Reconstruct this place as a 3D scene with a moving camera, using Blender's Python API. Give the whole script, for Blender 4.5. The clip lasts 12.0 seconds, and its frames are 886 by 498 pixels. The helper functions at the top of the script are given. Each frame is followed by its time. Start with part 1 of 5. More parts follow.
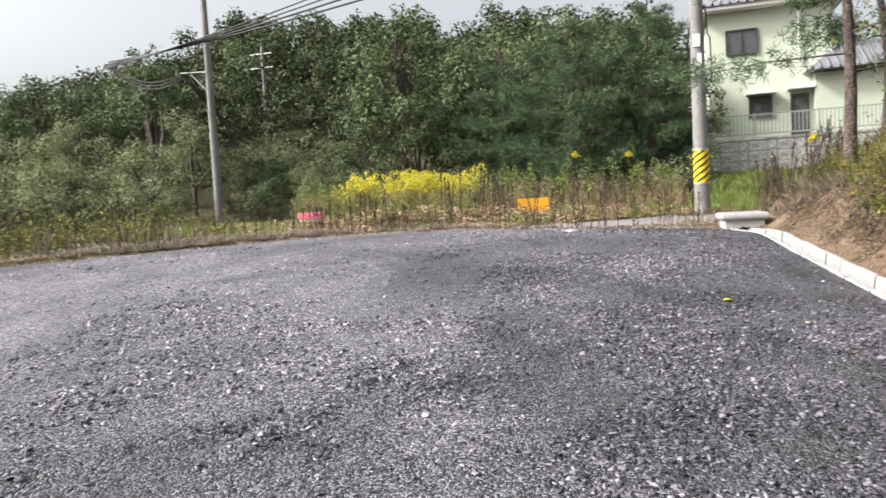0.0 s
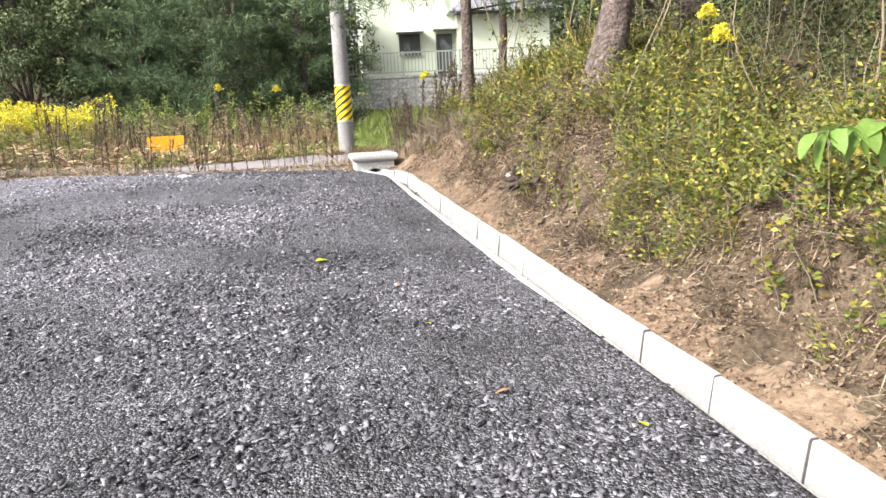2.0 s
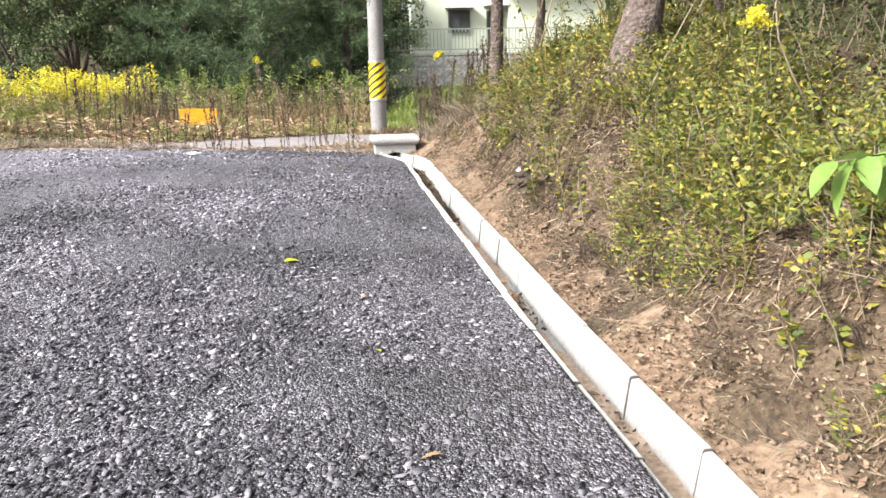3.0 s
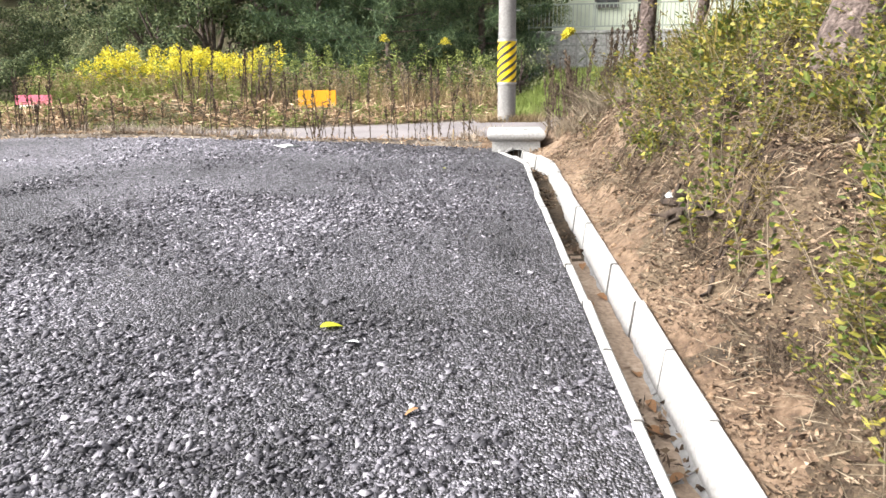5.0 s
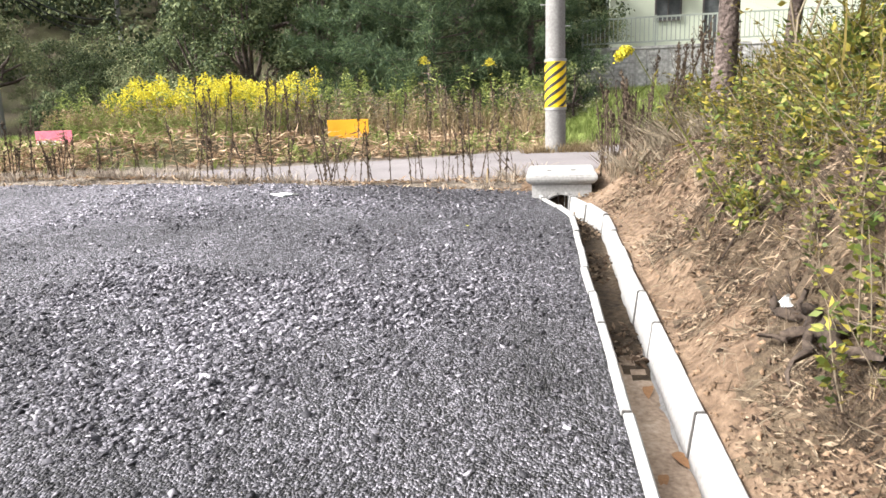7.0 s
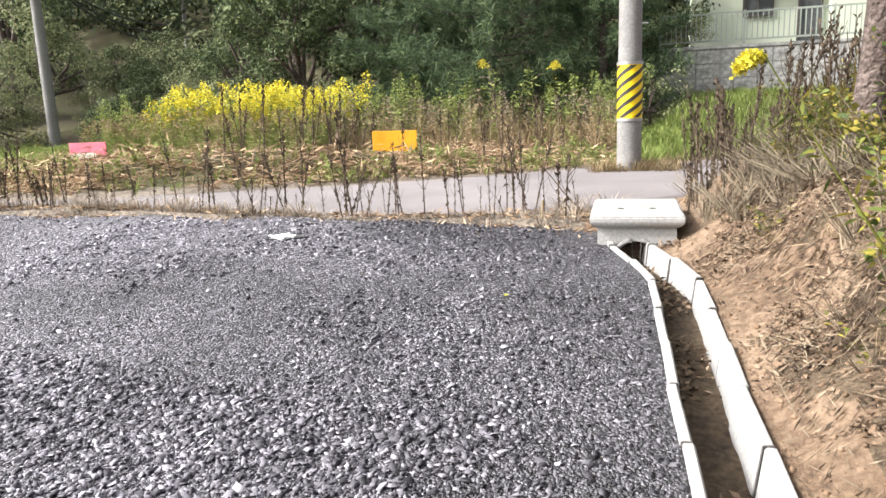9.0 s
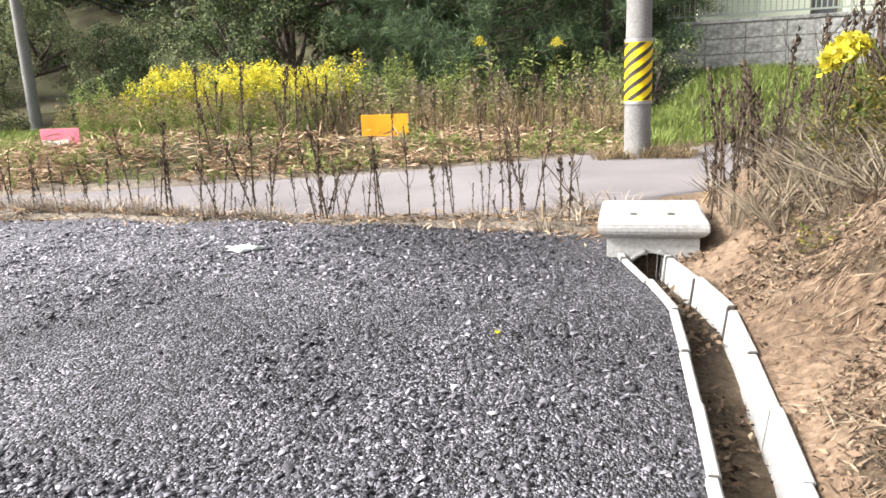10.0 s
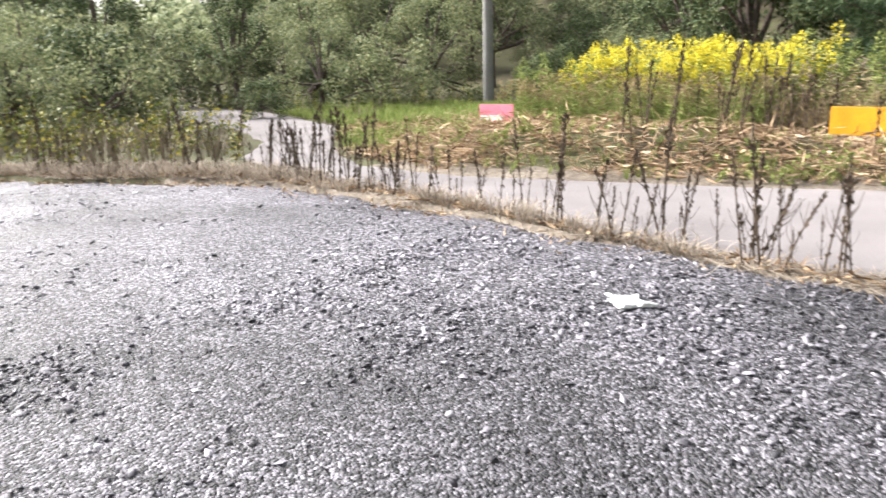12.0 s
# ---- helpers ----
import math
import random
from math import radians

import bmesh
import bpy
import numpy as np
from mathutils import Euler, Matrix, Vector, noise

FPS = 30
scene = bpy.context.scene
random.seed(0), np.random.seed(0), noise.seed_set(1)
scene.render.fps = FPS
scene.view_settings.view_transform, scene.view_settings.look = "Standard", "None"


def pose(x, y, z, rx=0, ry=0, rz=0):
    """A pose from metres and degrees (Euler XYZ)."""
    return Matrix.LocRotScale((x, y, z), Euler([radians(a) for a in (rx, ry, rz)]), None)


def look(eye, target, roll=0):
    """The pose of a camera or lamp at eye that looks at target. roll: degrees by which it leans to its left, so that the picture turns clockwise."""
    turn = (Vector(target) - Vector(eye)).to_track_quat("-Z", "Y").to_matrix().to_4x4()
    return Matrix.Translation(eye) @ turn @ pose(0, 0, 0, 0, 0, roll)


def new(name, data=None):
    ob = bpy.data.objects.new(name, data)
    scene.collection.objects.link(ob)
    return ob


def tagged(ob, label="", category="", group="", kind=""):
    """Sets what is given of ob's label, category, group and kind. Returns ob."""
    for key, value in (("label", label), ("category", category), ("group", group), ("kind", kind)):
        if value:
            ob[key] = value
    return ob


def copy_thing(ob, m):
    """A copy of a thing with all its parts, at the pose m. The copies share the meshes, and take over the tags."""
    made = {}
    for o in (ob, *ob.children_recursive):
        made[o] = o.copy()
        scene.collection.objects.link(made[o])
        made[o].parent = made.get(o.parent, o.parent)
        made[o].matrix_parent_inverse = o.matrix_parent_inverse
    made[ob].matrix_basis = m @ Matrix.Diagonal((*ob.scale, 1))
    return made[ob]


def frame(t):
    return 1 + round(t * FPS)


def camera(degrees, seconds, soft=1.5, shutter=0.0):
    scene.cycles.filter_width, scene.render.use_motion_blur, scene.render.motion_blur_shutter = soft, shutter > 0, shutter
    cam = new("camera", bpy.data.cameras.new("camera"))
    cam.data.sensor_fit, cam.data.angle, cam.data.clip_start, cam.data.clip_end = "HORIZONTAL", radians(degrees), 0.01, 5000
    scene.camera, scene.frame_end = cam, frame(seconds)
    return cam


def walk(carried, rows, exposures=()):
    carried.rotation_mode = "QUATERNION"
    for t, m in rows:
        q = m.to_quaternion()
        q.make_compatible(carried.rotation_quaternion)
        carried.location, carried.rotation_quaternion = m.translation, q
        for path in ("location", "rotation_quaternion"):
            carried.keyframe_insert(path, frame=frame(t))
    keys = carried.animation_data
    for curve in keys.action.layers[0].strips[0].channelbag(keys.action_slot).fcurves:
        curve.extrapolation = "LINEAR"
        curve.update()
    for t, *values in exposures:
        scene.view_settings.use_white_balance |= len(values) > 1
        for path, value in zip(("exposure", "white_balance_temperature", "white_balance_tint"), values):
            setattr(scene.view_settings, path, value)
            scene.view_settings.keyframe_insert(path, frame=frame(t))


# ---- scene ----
cam = camera(63.2, 12.0, shutter=0.12)
PATH = [
    (0, (0.463, 0.085, 1.499), (-0.137, 1.988, 1.371), -3.3),
    (0.5, (0.521, 0.367, 1.506), (0.36, 2.354, 1.353), -4.5),
    (1, (0.788, 0.73, 1.508), (0.933, 2.714, 1.307), -4.8),
    (1.5, (0.953, 1.032, 1.531), (1.16, 3.005, 1.274), -4.3),
    (2, (1.191, 1.36, 1.504), (1.437, 3.313, 1.153), -3.1),
    (2.5, (1.525, 1.614, 1.546), (1.738, 3.564, 1.156), -2.2),
    (3, (1.749, 1.967, 1.562), (1.847, 3.923, 1.157), -1.2),
    (3.5, (1.964, 2.354, 1.582), (1.899, 4.308, 1.159), -0.3),
    (5.5, (1.974, 4.084, 1.673), (1.68, 6.009, 1.216), -1.0),
    (6, (2.003, 4.5, 1.671), (1.687, 6.425, 1.229), -1.3),
    (6.5, (2.06, 4.829, 1.743), (1.696, 6.748, 1.313), -1.5),
    (7, (2.027, 5.273, 1.786), (1.593, 7.183, 1.383), -1.9),
    (9, (1.911, 6.875, 1.914), (1.294, 8.736, 1.52), -2.2),
    (9.5, (1.813, 7.322, 1.94), (1.201, 9.179, 1.522), -2.3),
    (10, (1.777, 7.694, 1.992), (1.157, 9.54, 1.536), -2.6),
    (10.5, (1.653, 8.063, 2.018), (1.038, 9.892, 1.494), -2.9),
    (11, (1.632, 8.452, 2.027), (0.991, 10.256, 1.45), -2.7),
    (11.5, (1.411, 8.781, 2.066), (0.387, 10.411, 1.522), -2.5),
    (12, (1.088, 9.031, 2.071), (-0.449, 10.217, 1.591), -1.6),
]
walk(cam, [(t, look(eye, target, roll)) for t, eye, target, roll in PATH],
     [(0, 1.08), (1.5, 1.36), (2.5, 1.53), (7, 1.51), (9.5, 1.43), (11, 1.53), (12, 1.62)])

# ---- light ----
SUN_AZ, SUN_EL = radians(-117), radians(38)          # from the left and behind, through thin cloud
world = bpy.data.worlds.new("sky")
scene.world = world
world.use_nodes = True
wn = world.node_tree.nodes
sky = wn.new("ShaderNodeTexSky")
sky.sky_type, sky.sun_disc = "NISHITA", False
sky.sun_elevation, sky.sun_rotation = SUN_EL, SUN_AZ
sky.air_density, sky.dust_density, sky.ozone_density = 1.0, 8.0, 1.5
wn["Background"].inputs["Strength"].default_value = 0.15
haze = wn.new("ShaderNodeHueSaturation")          # thin white overcast
haze.inputs["Saturation"].default_value = 0.26
world.node_tree.links.new(sky.outputs[0], haze.inputs["Color"])
world.node_tree.links.new(haze.outputs[0], wn["Background"].inputs["Color"])
sun_data = bpy.data.lights.new("sun", "SUN")
sun_data.energy, sun_data.angle, sun_data.color = 2.4, radians(7), (1.0, 0.97, 0.93)
sun = new("sun", sun_data)
sun.matrix_world = look((math.sin(SUN_AZ) * 40, math.cos(SUN_AZ) * 40, math.tan(SUN_EL) * 40), (0, 0, 0))

# ---- materials ----


def mat(name, stops, scale=4.0, fine=40.0, rough=0.85, bump=0.3, bump_scale=60.0, metal=0.0, island=0.0, translucent=0.0, spec=0.35,
        voronoi=0.0, dist=0.01, mottling=0.5, damp=0.0, cells=0.6, channel_tone=False):
    """A surface of noise at two scales. stops: colours from low to high. island: share of the colour drawn per separate piece."""
    m = bpy.data.materials.new(name)
    m.use_nodes = True
    nt = m.node_tree
    n, link = nt.nodes, nt.links.new
    b = n["Principled BSDF"]
    b.inputs["Roughness"].default_value, b.inputs["Metallic"].default_value = rough, metal
    b.inputs["Specular IOR Level"].default_value = spec
    tc = n.new("ShaderNodeTexCoord")
    big, small = n.new("ShaderNodeTexNoise"), n.new("ShaderNodeTexNoise")
    big.inputs["Scale"].default_value, small.inputs["Scale"].default_value = scale, fine
    big.inputs["Detail"].default_value, small.inputs["Detail"].default_value = 5, 4
    for t in (big, small):
        link(tc.outputs["Object"], t.inputs["Vector"])
    mix = n.new("ShaderNodeMix")
    mix.inputs[0].default_value = mottling
    link(big.outputs[0], mix.inputs[2])
    link(small.outputs[0], mix.inputs[3])
    value = mix.outputs[0]
    if voronoi:
        vor = n.new("ShaderNodeTexVoronoi")
        vor.inputs["Scale"].default_value = voronoi
        link(tc.outputs["Object"], vor.inputs["Vector"])
        sep = n.new("ShaderNodeSeparateColor")
        link(vor.outputs["Color"], sep.inputs[0])
        mv = n.new("ShaderNodeMix")
        mv.inputs[0].default_value = cells
        vor.distance = "MANHATTAN"
        link(value, mv.inputs[2])
        link(sep.outputs[0], mv.inputs[3])
        value = mv.outputs[0]
    if island:
        geo = n.new("ShaderNodeNewGeometry")
        mi = n.new("ShaderNodeMix")
        mi.inputs[0].default_value = island
        link(value, mi.inputs[2])
        link(geo.outputs["Random Per Island"], mi.inputs[3])
        value = mi.outputs[0]
    ramp = n.new("ShaderNodeValToRGB")
    el = ramp.color_ramp.elements
    lo, hi = (0.05, 0.95) if island > 0.5 else (0.16, 0.86) if voronoi else (0.3, 0.7)
    while len(el) < len(stops):
        el.new(0.5)
    for k, c in enumerate(stops):
        el[k].position = lo + (hi - lo) * k / (len(stops) - 1)
        el[k].color = (*c, 1)
    link(value, ramp.inputs[0])
    colour = ramp.outputs[0]
    if damp:                                       # darker damp and fine-grained patches, metres wide
        dn, dr, dm = n.new("ShaderNodeTexNoise"), n.new("ShaderNodeMapRange"), n.new("ShaderNodeMix")
        dn.inputs["Scale"].default_value, dn.inputs["Detail"].default_value, dn.inputs["Distortion"].default_value = damp, 3, 0.6
        link(tc.outputs["Object"], dn.inputs["Vector"])
        link(dn.outputs[0], dr.inputs[0])
        for k, x in enumerate((0.36, 0.62, 0.5, 1.12)):
            dr.inputs[k + 1].default_value = x
        dm.data_type, dm.blend_type = "RGBA", "MULTIPLY"
        dm.inputs[0].default_value = 1.0
        link(colour, dm.inputs[6])
        link(dr.outputs[0], dm.inputs[7])
        colour = dm.outputs[2]
    if channel_tone:                                        # darker towards the drain channel, lighter away from it
        wx, wr, wm, wn = n.new("ShaderNodeVectorMath"), n.new("ShaderNodeMapRange"), n.new("ShaderNodeMix"), n.new("ShaderNodeMath")
        wx.operation = "DOT_PRODUCT"
        wx.inputs[1].default_value = (1, 0.115, 0)
        link(tc.outputs["Object"], wx.inputs[0])
        wn.operation = "ADD"
        link(wx.outputs["Value"], wn.inputs[0])
        link(big.outputs[0], wn.inputs[1])
        link(wn.outputs[0], wr.inputs[0])
        for k, x in enumerate((-2.6, 3.0, 1.36, 0.66)):
            wr.inputs[k + 1].default_value = x
        wm.data_type, wm.blend_type = "RGBA", "MULTIPLY"
        wm.inputs[0].default_value = 1.0
        link(colour, wm.inputs[6])
        link(wr.outputs[0], wm.inputs[7])
        colour = wm.outputs[2]
    link(colour, b.inputs["Base Color"])
    if bump:
        bp = n.new("ShaderNodeBump")
        bp.inputs["Strength"].default_value, bp.inputs["Distance"].default_value = bump, dist
        if voronoi:
            link(vor.outputs["Distance"], bp.inputs["Height"])
            bp.invert = True
        else:
            bn = n.new("ShaderNodeTexNoise")
            bn.inputs["Scale"].default_value, bn.inputs["Detail"].default_value = bump_scale, 6
            link(tc.outputs["Object"], bn.inputs["Vector"])
            link(bn.outputs[0], bp.inputs["Height"])
        link(bp.outputs[0], b.inputs["Normal"])
    if translucent:
        tr, sh = n.new("ShaderNodeBsdfTranslucent"), n.new("ShaderNodeMixShader")
        link(ramp.outputs[0], tr.inputs["Color"])
        sh.inputs[0].default_value = translucent
        link(b.outputs[0], sh.inputs[1])
        link(tr.outputs[0], sh.inputs[2])
        link(sh.outputs[0], n["Material Output"].inputs["Surface"])
    return m


M_GRAVEL = mat("gravel", [(0.0106, 0.0102, 0.0122), (0.0261, 0.0249, 0.03), (0.0722, 0.0695, 0.081), (0.16, 0.153, 0.176), (0.299, 0.286, 0.328)], 0.7, 40, 0.55, 0.8, voronoi=80, dist=0.014, damp=0.55, channel_tone=True, spec=0.4, cells=0.8)
M_STONE = mat("crushed_stone", [(0.0211, 0.0202, 0.0242), (0.058, 0.0554, 0.0663), (0.132, 0.126, 0.146), (0.248, 0.237, 0.272), (0.527, 0.506, 0.558)], 3, 60, 0.66, 0.4, island=0.78, bump_scale=150, dist=0.003, damp=0.55, channel_tone=True, spec=0.3)
M_ASPHALT = mat("asphalt", [(0.125, 0.115, 0.118), (0.19, 0.174, 0.177), (0.25, 0.23, 0.233)], 0.8, 120, 0.95, 0.3, 250, dist=0.004, spec=0.12)
M_SOIL = mat("soil", [(0.0464, 0.0294, 0.0193), (0.104, 0.0681, 0.0434), (0.178, 0.124, 0.0836), (0.24, 0.178, 0.128)], 1.3, 22, 0.95, 0.9, 30, dist=0.03)
M_ROOT = mat("dark_root", [(0.0149, 0.0102, 0.00744), (0.0419, 0.0298, 0.0223), (0.093, 0.0694, 0.0539)], 9, 40, 0.95, 0.8, 60, dist=0.01)
M_SILT = mat("sandy_silt", [(0.156, 0.111, 0.078), (0.338, 0.254, 0.189), (0.52, 0.416, 0.325)], 3, 40, 0.95, 0.6, 60, dist=0.01)
M_CLOD = mat("earth_clod", [(0.08, 0.05, 0.03), (0.17, 0.11, 0.068), (0.3, 0.205, 0.135)], 3, 30, 0.95, 0.5, 60, island=0.6)
M_FLOOR = mat("forest_floor", [(0.025, 0.02, 0.012), (0.06, 0.046, 0.026), (0.07, 0.075, 0.03), (0.14, 0.108, 0.06)], 0.6, 14, 0.95, 0.8, 20, dist=0.04)
M_CONC = mat("precast_concrete", [(0.214, 0.21, 0.205), (0.321, 0.317, 0.312), (0.4, 0.396, 0.391)], 1.7, 40, 0.8, 0.15, 180, dist=0.002)
M_POLE = mat("pole_concrete", [(0.122, 0.119, 0.117), (0.189, 0.184, 0.179), (0.265, 0.26, 0.255)], 1.5, 30, 0.85, 0.2, 120, dist=0.003)
M_YEL = mat("yellow_plastic", [(0.72, 0.5, 0.01), (0.82, 0.6, 0.02)], 5, 50, 0.45, 0.1)
M_BLK = mat("black_plastic", [(0.02, 0.02, 0.018), (0.06, 0.055, 0.04)], 5, 50, 0.5, 0.1)
M_STEEL = mat("galvanised_steel", [(0.3, 0.3, 0.3), (0.42, 0.42, 0.42)], 6, 60, 0.5, 0.1, metal=0.7)
M_CABLE = mat("black_cable", [(0.012, 0.012, 0.014), (0.025, 0.025, 0.028)], 3, 30, 0.6, 0.0)
M_SIGN = mat("orange_board", [(0.615, 0.271, 0.0082), (0.697, 0.344, 0.0164)], 3, 40, 0.5, 0.1)
M_RED = mat("red_board", [(0.7, 0.12, 0.2), (0.82, 0.26, 0.34)], 3, 40, 0.5, 0.1)
M_WHITE = mat("white_paint", [(0.72, 0.71, 0.7), (0.82, 0.81, 0.8)], 3, 40, 0.5, 0.1)
M_RAIL = mat("grey_green_rail_paint", [(0.2, 0.23, 0.2), (0.3, 0.33, 0.29)], 4, 40, 0.5, 0.1)
M_HOUSE = mat("pale_green_render", [(0.414, 0.45, 0.36), (0.477, 0.517, 0.414), (0.513, 0.553, 0.45)], 0.6, 50, 0.9, 0.3, 90, dist=0.004)
M_ROOF = mat("roof_tile", [(0.12, 0.12, 0.13), (0.22, 0.22, 0.24)], 1.5, 20, 0.6, 0.3)
M_TRIM = mat("dark_trim", [(0.045, 0.04, 0.038), (0.08, 0.07, 0.065)], 3, 30, 0.5, 0.1)
M_GLASS = mat("window_glass", [(0.05, 0.055, 0.06), (0.1, 0.105, 0.11)], 2, 10, 0.08, 0.0, spec=0.8)
M_BLOCK = mat("weathered_block", [(0.07, 0.07, 0.07), (0.3, 0.3, 0.29), (0.6, 0.59, 0.57)], 1.1, 9, 0.9, 0.5, 60, dist=0.006)
M_BARK = mat("pine_bark", [(0.035, 0.027, 0.024), (0.1, 0.075, 0.066), (0.23, 0.185, 0.165)], 9, 34, 0.95, 1.0, 26, dist=0.06)
M_TWIG = mat("dry_twig", [(0.09, 0.07, 0.048), (0.19, 0.155, 0.11), (0.3, 0.25, 0.18)], 4, 30, 0.9, 0.0, island=0.6)
M_DEAD = mat("dead_weed", [(0.03, 0.021, 0.015), (0.072, 0.051, 0.036), (0.12, 0.09, 0.06)], 4, 30, 0.95, 0.0, island=0.6)
M_STRAW = mat("straw", [(0.14, 0.1, 0.055), (0.28, 0.21, 0.12), (0.44, 0.36, 0.23)], 2, 20, 0.95, 0.0, island=0.7, translucent=0.2, spec=0.12)
M_VERGE = mat("verge_earth", [(0.0558, 0.0446, 0.0358), (0.134, 0.109, 0.0867), (0.234, 0.198, 0.159), (0.334, 0.29, 0.234)], 1.7, 24, 0.95, 0.9, 30, dist=0.03)
M_BANK = mat("brown_bank_earth", [(0.022, 0.0154, 0.00995), (0.0551, 0.0386, 0.0242), (0.0994, 0.0716, 0.0457), (0.149, 0.111, 0.0746)], 2.6, 30, 0.95, 1.0, 34, dist=0.04)
M_DRY = mat("bleached_straw", [(0.168, 0.134, 0.105), (0.353, 0.298, 0.244), (0.521, 0.462, 0.386)], 2, 20, 0.95, 0.0, island=0.7, translucent=0.2, spec=0.12)
M_LITTER = mat("leaf_litter", [(0.02, 0.013, 0.009), (0.06, 0.038, 0.025), (0.14, 0.092, 0.06), (0.22, 0.16, 0.108), (0.33, 0.255, 0.18)], 2, 20, 0.9, 0.0, island=0.85)
M_CUT = mat("cut_stalks", [(0.078, 0.0468, 0.0286), (0.221, 0.143, 0.0884), (0.416, 0.293, 0.189), (0.65, 0.52, 0.364)], 2, 20, 0.95, 0.0, island=0.8, translucent=0.1, spec=0.12)
M_GRASS = mat("grass", [(0.1, 0.14, 0.035), (0.19, 0.245, 0.065), (0.33, 0.36, 0.14)], 1, 12, 0.8, 0.0, island=0.6, translucent=0.3, spec=0.12)
M_LEAF = mat("oak_leaves", [(0.0329, 0.0507, 0.0247), (0.0786, 0.107, 0.0481), (0.171, 0.196, 0.0909)], 0.35, 6, 0.75, 0.0, island=0.45, translucent=0.18, spec=0.2)
M_LEAF2 = mat("olive_leaves", [(0.11, 0.138, 0.0712), (0.193, 0.219, 0.113), (0.305, 0.312, 0.167)], 0.35, 6, 0.65, 0.0, island=0.5, translucent=0.3, spec=0.12)
M_HILL = mat("hill_leaves", [(0.0215, 0.0332, 0.0181), (0.0538, 0.0713, 0.033), (0.117, 0.129, 0.0601)], 0.2, 3, 0.8, 0.0, island=0.5, translucent=0.15, spec=0.15)
# paler than the other leaves: distance haze put into the colour
M_PALE = mat("hazy_pale_leaves", [(0.169, 0.21, 0.12), (0.3, 0.34, 0.2), (0.461, 0.48, 0.3)], 0.3, 6, 0.8, 0.0, island=0.45, translucent=0.3, spec=0.12)
M_PINE = mat("pine_needles", [(0.0287, 0.0533, 0.0294), (0.0635, 0.1, 0.0484), (0.134, 0.182, 0.0836)], 0.6, 6, 0.6, 0.0, island=0.5, translucent=0.2, spec=0.2)
M_SHRUB = mat("shrub_leaves", [(0.0238, 0.04, 0.0114), (0.0648, 0.095, 0.0209), (0.14, 0.165, 0.0342), (0.259, 0.235, 0.0475), (0.475, 0.37, 0.0665)], 1.5, 12, 0.55, 0.0, island=0.7, translucent=0.25, spec=0.25)
M_OCHRE = mat("autumn_brush", [(0.043, 0.0351, 0.0125), (0.103, 0.09, 0.0274), (0.189, 0.153, 0.0469), (0.293, 0.219, 0.086)], 1.5, 12, 0.8, 0.0, island=0.65, translucent=0.3, spec=0.12)
M_THICK = mat("thicket_leaves", [(0.012, 0.019, 0.008), (0.035, 0.05, 0.017), (0.08, 0.1, 0.032), (0.16, 0.17, 0.05)], 1.2, 12, 0.6, 0.0, island=0.65, translucent=0.15, spec=0.25)
M_BIGLEAF = mat("broad_leaf", [(0.09, 0.17, 0.035), (0.16, 0.26, 0.055), (0.27, 0.34, 0.09)], 14, 60, 0.55, 0.0, island=0.3, translucent=0.4)
M_GOLD = mat("goldenrod_flower", [(0.472, 0.413, 0.0354), (0.649, 0.566, 0.0531), (0.732, 0.673, 0.142)], 2, 20, 0.8, 0.0, island=0.6, translucent=0.25, spec=0.12)
M_GSTEM = mat("goldenrod_green", [(0.0975, 0.13, 0.0416), (0.195, 0.24, 0.0715), (0.39, 0.416, 0.156)], 2, 20, 0.8, 0.0, island=0.6, translucent=0.3, spec=0.12)
M_BAG = mat("white_bag", [(0.68, 0.7, 0.7), (0.8, 0.82, 0.82)], 12, 60, 0.45, 0.3)

# ---- mesh helpers ----
rng = np.random.default_rng(7)


def quick_mesh(name, verts, faces, mats, index=None, smooth=False):
    """A mesh from arrays; all faces have the same number of corners."""
    verts, faces = np.asarray(verts, np.float32), np.asarray(faces, np.int32)
    me = bpy.data.meshes.new(name)
    k = faces.shape[1]
    me.vertices.add(len(verts))
    me.vertices.foreach_set("co", verts.ravel())
    me.loops.add(faces.size)
    me.loops.foreach_set("vertex_index", faces.ravel())
    me.polygons.add(len(faces))
    me.polygons.foreach_set("loop_start", np.arange(0, faces.size, k, dtype=np.int32))
    if index is not None:
        me.polygons.foreach_set("material_index", np.asarray(index, np.int32))
    if smooth:
        me.polygons.foreach_set("use_smooth", np.ones(len(faces), bool))
    for m in mats if isinstance(mats, (list, tuple)) else [mats]:
        me.materials.append(m)
    me.update()
    me.validate()
    return me


def bm_mesh(name, bm, material):
    me = bpy.data.meshes.new(name)
    bmesh.ops.recalc_face_normals(bm, faces=bm.faces)
    bm.to_mesh(me)
    bm.free()
    me.materials.append(material)
    return me


def part(name, data, material=None, parent=None, label="", m=None):
    """Links a mesh or bmesh as one object, under parent if there is one."""
    if isinstance(data, bmesh.types.BMesh):
        data = bm_mesh(name, data, material)
    ob = new(name, data)
    if parent:
        ob.parent = parent
    if m is not None:
        ob.matrix_basis = m
    return tagged(ob, label=label)


def thing(name, label, category, group="", kind="", m=None):
    ob = new(name)
    ob.empty_display_size = 0.1
    if m is not None:
        ob.matrix_basis = m
    return tagged(ob, label, category, group, kind)


